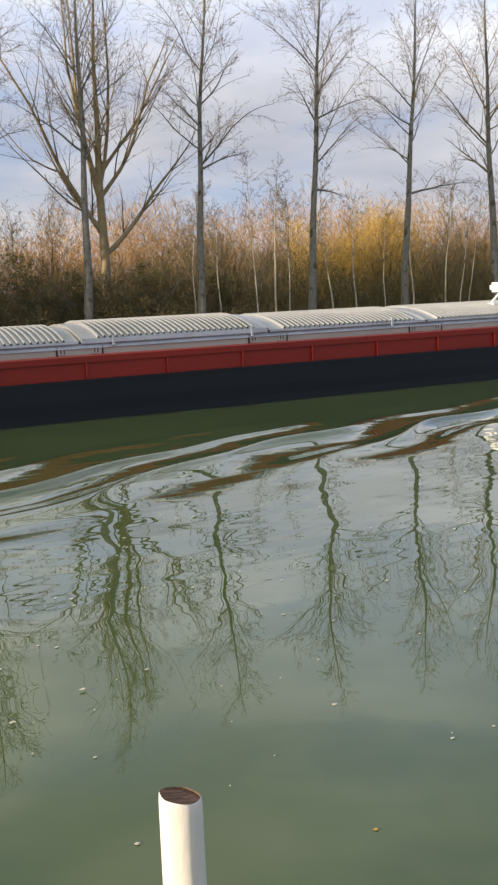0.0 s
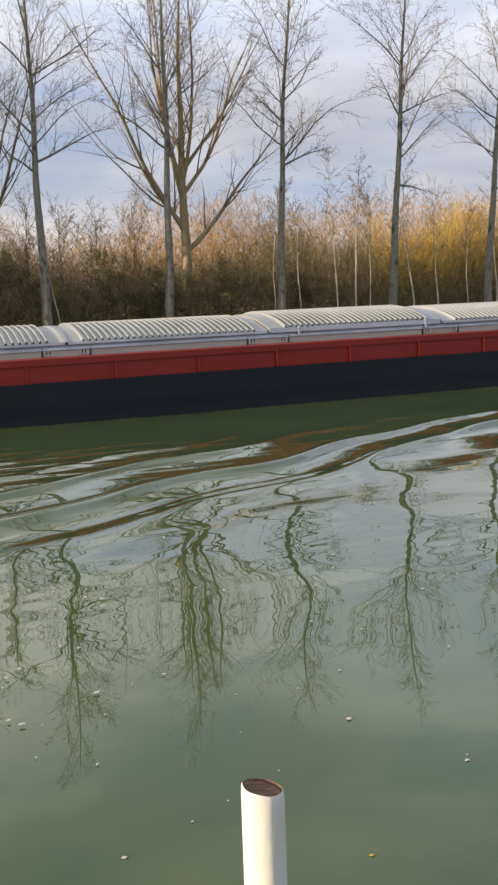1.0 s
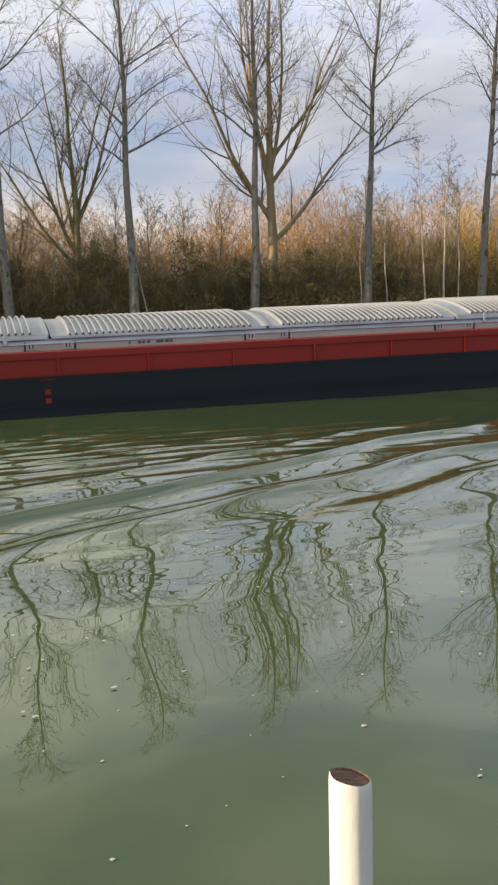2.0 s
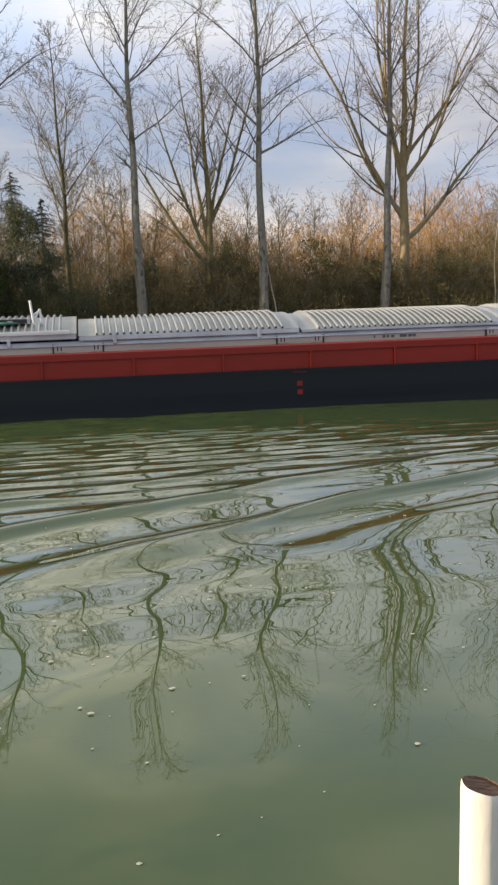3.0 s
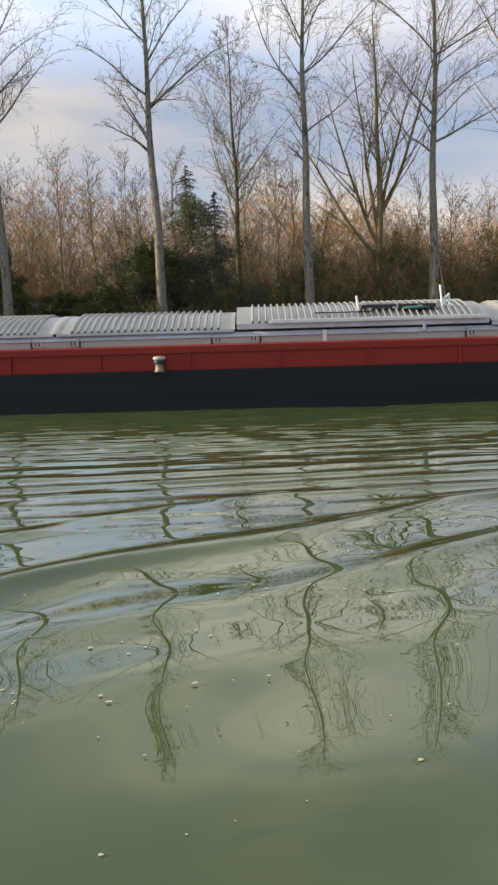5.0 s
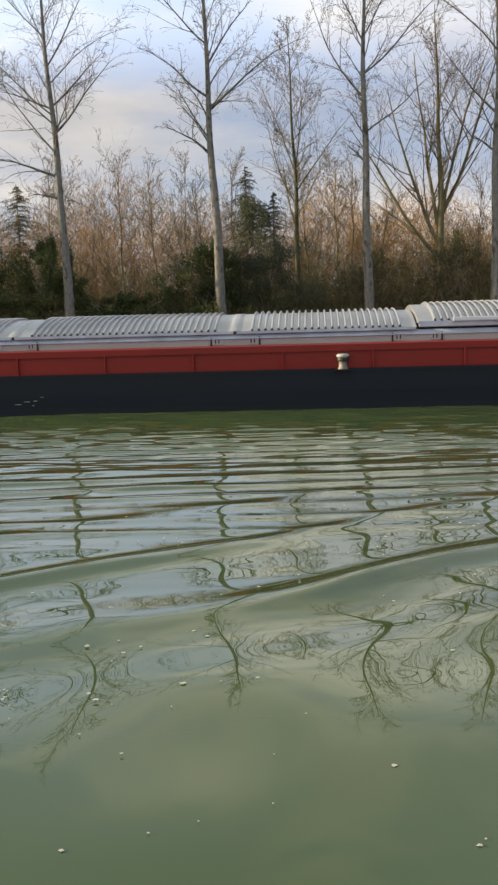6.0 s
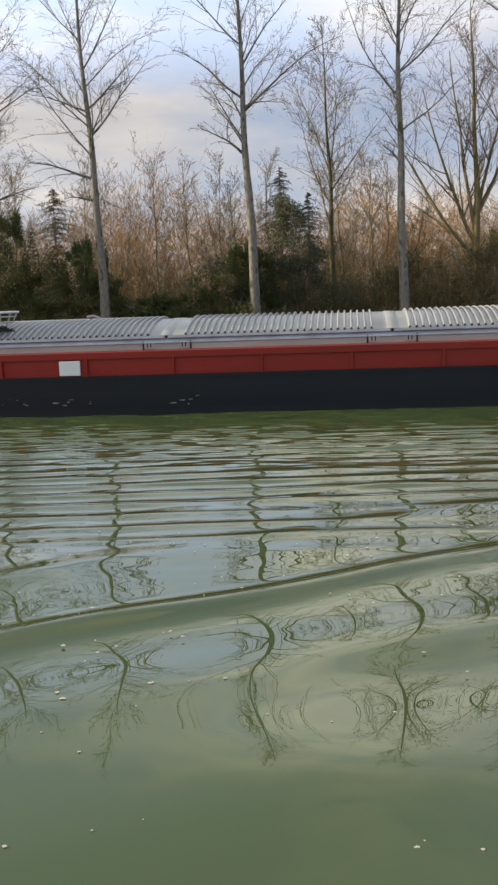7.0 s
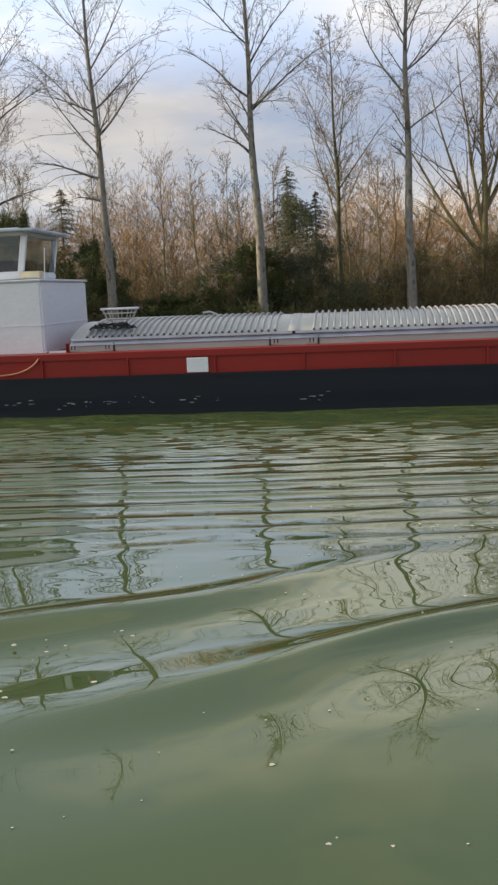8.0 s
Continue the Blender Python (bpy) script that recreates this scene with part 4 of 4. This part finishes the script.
def birch(x, y, h, seed):
    rng = random.Random(seed)
    t = empty("birch", "slim pale birch among the brown thicket", "tree", "birches in the thicket", at=(x, y, 0.9))
    fine, p, d, r = ([], []), Vector((0, 0, -0.3)), Vector((rng.gauss(0, 0.04), 0, 1)), rng.uniform(0.05, 0.075)
    pts, rad = [p.copy()], [r]
    for k in range(9):
        d = twist(d, rng, 0.055)
        d = (d + Vector((0, 0, 0.12))).normalized()
        q = p + d * h / 9
        r, p = r * 0.86, q
        pts.append(p.copy())
        rad.append(r)
        if k > 3:
            for _ in range(4):
                branch(fine, p, (rng.gauss(0, 0.6), rng.gauss(0, 0.6), 0.9), h * 0.16, r * 0.4, rng, 1, 0.1, 0, 0.007, (3, 5, 3))
    hang("trunk", chain("trunk", pts, rad, M_BIRCH, 7), t)
    tagged(hang("crown", ribbons("crown", fine[0] + fine[1], M_TWIG, seed), t), kind="stuff")


for k, (bx, by, bh) in enumerate(((26.0, 50.2, 9.5), (28.8, 51.5, 7.0), (31.2, 50.5, 6.2), (40.5, 51.5, 9.0), (43.0, 52, 8.0), (36.2, 52, 6.5), (24.2, 51.6, 6.5), (46.5, 52, 8.5), (27.6, 51, 8.4), (29.9, 50.8, 8.8), (33.4, 51.2, 7.4), (38.4, 52, 8.0), (41.9, 51.6, 7.6), (22.6, 51.4, 5.4), (10.1, 51, 5.0))):
    birch(bx * 46.6 / by, 46.6, bh * 0.95, 70 + k)


def evergreen(x, y, h, w, seed):
    rng = random.Random(seed)
    t = empty("spruce", "dark narrow spruce standing among bare trees", "tree", at=(x, y, 0.8))
    hang("trunk", tubes("trunk", [(0, 0, -0.3, 0, 0, h, 0.14, 0.02)], M_BARK, 8), t)
    rows = []
    for k in range(int(h * 26)):
        z = h * (0.05 + 0.94 * rng.random() ** 0.85)
        L = w * (1 - z / h) ** 0.75 * rng.uniform(0.3, 1.15) + 0.02
        a = rng.uniform(0, 6.283)
        c, s = math.cos(a), math.sin(a)
        for j in range(34):
            f = (j + rng.random()) / 34
            p = Vector((c * L * f, s * L * f, z + 0.12 * L * f - 0.34 * L * f * f))
            d = Vector((c * 0.5 + rng.gauss(0, 0.6), s * 0.5 + rng.gauss(0, 0.6), rng.gauss(-0.35, 0.3))).normalized()
            q = p + d * rng.uniform(0.10, 0.30) * (0.35 + 0.65 * min(1.0, L))
            rows.append((*p, *q, 0.013, 0.006))
    tagged(hang("crown", ribbons("crown", rows, M_HAZENEEDLE, seed), t), kind="stuff")


evergreen(-3.9, 56.5, 8.9, 3.9, 81)
evergreen(-17.4, 57, 8.4, 4.4, 82)
evergreen(-2.3, 56.5, 7.4, 3.2, 83)


def ivy_bush(x, y, w, h, seed, mat, label, dense=900, size=0.040):
    rng = random.Random(seed)
    sp = []
    for k in range(110):
        f = rng.random() ** 1.5
        sp.append((rng.gauss(0, w * 0.40) * (1.15 - 1.0 * f), rng.gauss(0, 0.6), h * (0.10 + 0.85 * f), w * rng.uniform(0.06, 0.18) * (1.1 - 0.8 * f), 0.45, h * rng.uniform(0.05, 0.12), int(dense * 0.64)))
    V, Q = leaf_mass(sp, seed, size)
    t = empty("evergreen_bush", label, "bush", at=(x, y, 0.8))
    tagged(hang("foliage", numpy_mesh("foliage", V, Q, mat, False), t), kind="stuff")
    for k in range(6):
        hang("stem", chain("stem", [(0.2 * k - 0.5, 0, -0.3), (0.3 * k - 0.7, 0.1, h * 0.3), (rng.gauss(0, w * 0.3), rng.gauss(0, 0.3), h * 0.8)], [0.05, 0.035, 0.012], M_BARK, 6), t)


ivy_bush(-3.0, 47.2, 5.2, 6.4, 91, M_NEEDLE, "dense dark evergreen bush behind a poplar")
ivy_bush(-4.9, 46.3, 4.4, 4.2, 92, M_LEAF, "olive green leafy bush on the bank")
ivy_bush(-9.2, 46.2, 4.2, 1.9, 96, M_LEAF, "low dark green scrub at the water's edge")
ivy_bush(-13.0, 46.4, 4.4, 4.6, 93, M_LEAF, "ivy-clad scrub on the bank")
ivy_bush(-16.6, 46.4, 5.0, 6.2, 94, M_LEAF, "tall ivy-clad scrub under bare trees")
ivy_bush(-20.8, 46.6, 5.0, 5.0, 95, M_NEEDLE, "dark evergreen scrub on the bank")
ivy_bush(6.8, 47.6, 4.8, 4.4, 97, M_BRAMBLE, "dark olive scrub under bare trees", 260, 0.042)
ivy_bush(2.8, 47.8, 4.4, 3.6, 101, M_BRAMBLE, "dark olive scrub beside a poplar", 240, 0.042)
ivy_bush(14.6, 47.4, 4.6, 3.4, 102, M_BRAMBLE, "dark olive scrub under the broad tree", 260, 0.042)
ivy_bush(22.4, 47.6, 4.2, 3.0, 103, M_BRAMBLE, "dark olive scrub before the birches", 220, 0.042)
ivy_bush(11.4, 47.8, 5.0, 4.4, 98, M_BRAMBLE, "dark olive scrub between poplars", 260, 0.042)
ivy_bush(18.2, 47.6, 5.6, 3.8, 99, M_BRAMBLE, "dark olive scrub beside the broad tree", 260, 0.042)


# ---------------------------------------------------------------- white mooring post in the water
def mooring_post():
    t = empty("mooring_post", "white painted timber mooring post with a bare sawn top", "post", at=(1.093, 2.86, -0.088))
    t.rotation_euler = (0, radians(0.4), 0)
    bm = bmesh.new()
    sides, prof = 40, [(1.03, -1.6), (1.02, 0.0), (1.0, 0.9), (0.995, 1.10), (0.97, 1.122), (0.925, 1.128)]
    def rad(a):   # round, with hewn flats
        return 0.0770 * (1 - 0.055 * abs(math.sin(a * 2.5 + 0.6)) ** 1.5 + 0.012 * math.sin(3 * a + 1))
    rings = [[bm.verts.new((rad(2 * math.pi * k / sides) * s * math.cos(2 * math.pi * k / sides), rad(2 * math.pi * k / sides) * s * math.sin(2 * math.pi * k / sides), z - 0.014 * math.cos(2 * math.pi * k / sides) * (z > 0.95))) for k in range(sides)] for s, z in prof]
    for a, b in zip(rings[:-1], rings[1:]):
        for k in range(sides):
            bm.faces.new((a[k], a[(k + 1) % sides], b[(k + 1) % sides], b[k]))
    part("shaft", bm, M_POST, t, smooth=True)
    bm = bmesh.new()
    rg = random.Random(3)
    prev = None
    for s, z in ((0.925, 1.128), (0.90, 1.119), (0.6, 1.121), (0.3, 1.118), (0.05, 1.120)):
        ring = [bm.verts.new((rad(2 * math.pi * k / sides) * s * math.cos(2 * math.pi * k / sides), rad(2 * math.pi * k / sides) * s * math.sin(2 * math.pi * k / sides), z - 0.014 * s * math.cos(2 * math.pi * k / sides) + rg.uniform(-0.0012, 0.0012))) for k in range(sides)]
        if prev:
            for k in range(sides):
                bm.faces.new((prev[k], prev[(k + 1) % sides], ring[(k + 1) % sides], ring[k]))
        prev = ring
    bm.faces.new(prev)
    part("sawn_top", bm, M_ENDGRAIN, t, "brown weathered end grain")
    return t


mooring_post()


# ---------------------------------------------------------------- scum flecks drifting on the water
DRIFT = -0.48


def fleck(x, y, size, seed, mat, label):
    rg = random.Random(seed)
    bm = bmesh.new()
    for _ in range(1 if size < 0.031 else 3):
        ox, oy = (0, 0) if size < 0.031 else (rg.gauss(0, size * 0.7), rg.gauss(0, size * 0.6))
        flake(bm, [(ox + size * math.cos(a) * rg.uniform(0.5, 1.1), oy + size * 0.8 * math.sin(a) * rg.uniform(0.5, 1.1)) for a in np.linspace(0, 5.5, 9)], 0.0012, -0.0012, True)
    ob = part("foam_fleck", bm, mat)
    return tagged(ob, label, "foam", "flecks on the water"), x, y


FLECKS = []


def flecks():
    rg = random.Random(12)
    for k, (x, y, s) in enumerate(((1.19, 6.05, 0.024), (1.12, 6.15, 0.02), (1.41, 4.30, 0.016), (3.47, 4.38, 0.018), (1.15, 7.65, 0.024), (1.75, 6.32, 0.025), (3.12, 5.17, 0.022))):
        FLECKS.append(fleck(x, y, s, k, M_FOAM, "small patch of white foam on the water"))
    FLECKS.append(fleck(2.51, 3.79, 0.016, 40, M_YELLOW, "small yellow leaf afloat"))
    for k, (x, y) in enumerate(((1.3, 7.0), (0.2, 7.6), (2.4, 8.4), (-0.6, 8.9), (3.4, 9.6), (1.0, 10.2), (4.6, 10.8), (0.6, 6.2))):
        for j in range(6):
            FLECKS.append(fleck(x + rg.gauss(0, 0.28), y + rg.gauss(0, 0.22), rg.choice((0.008, 0.012, 0.016, 0.022)), 400 + 10 * k + j, M_FOAM, "fleck of white foam in a loose cluster"))
    for k in range(190):
        y = 3.9 + 8.5 * rg.random() ** 1.3
        x = rg.uniform(-3.0, 8.0) + (y - 4) * rg.uniform(-0.1, 0.35)
        FLECKS.append(fleck(x, y, rg.choice((0.006, 0.007, 0.008, 0.010, 0.012, 0.018)), 100 + k, M_FOAM, "fleck of white foam on the water"))


flecks()


# ---------------------------------------------------------------- what moves
def motions():
    for ob in (cargo_barge, water):
        walk(ob, [(t, pose(SPEED * t - 0.1, 0, 0)) for t in (0.0, 4.0, 8.0)])
    for ob, x, y in FLECKS:
        walk(ob, [(t, pose(x + DRIFT * t, y, 0.005 if y < 6 else 0.012)) for t in (0.0, 4.0, 8.0)])


motions()
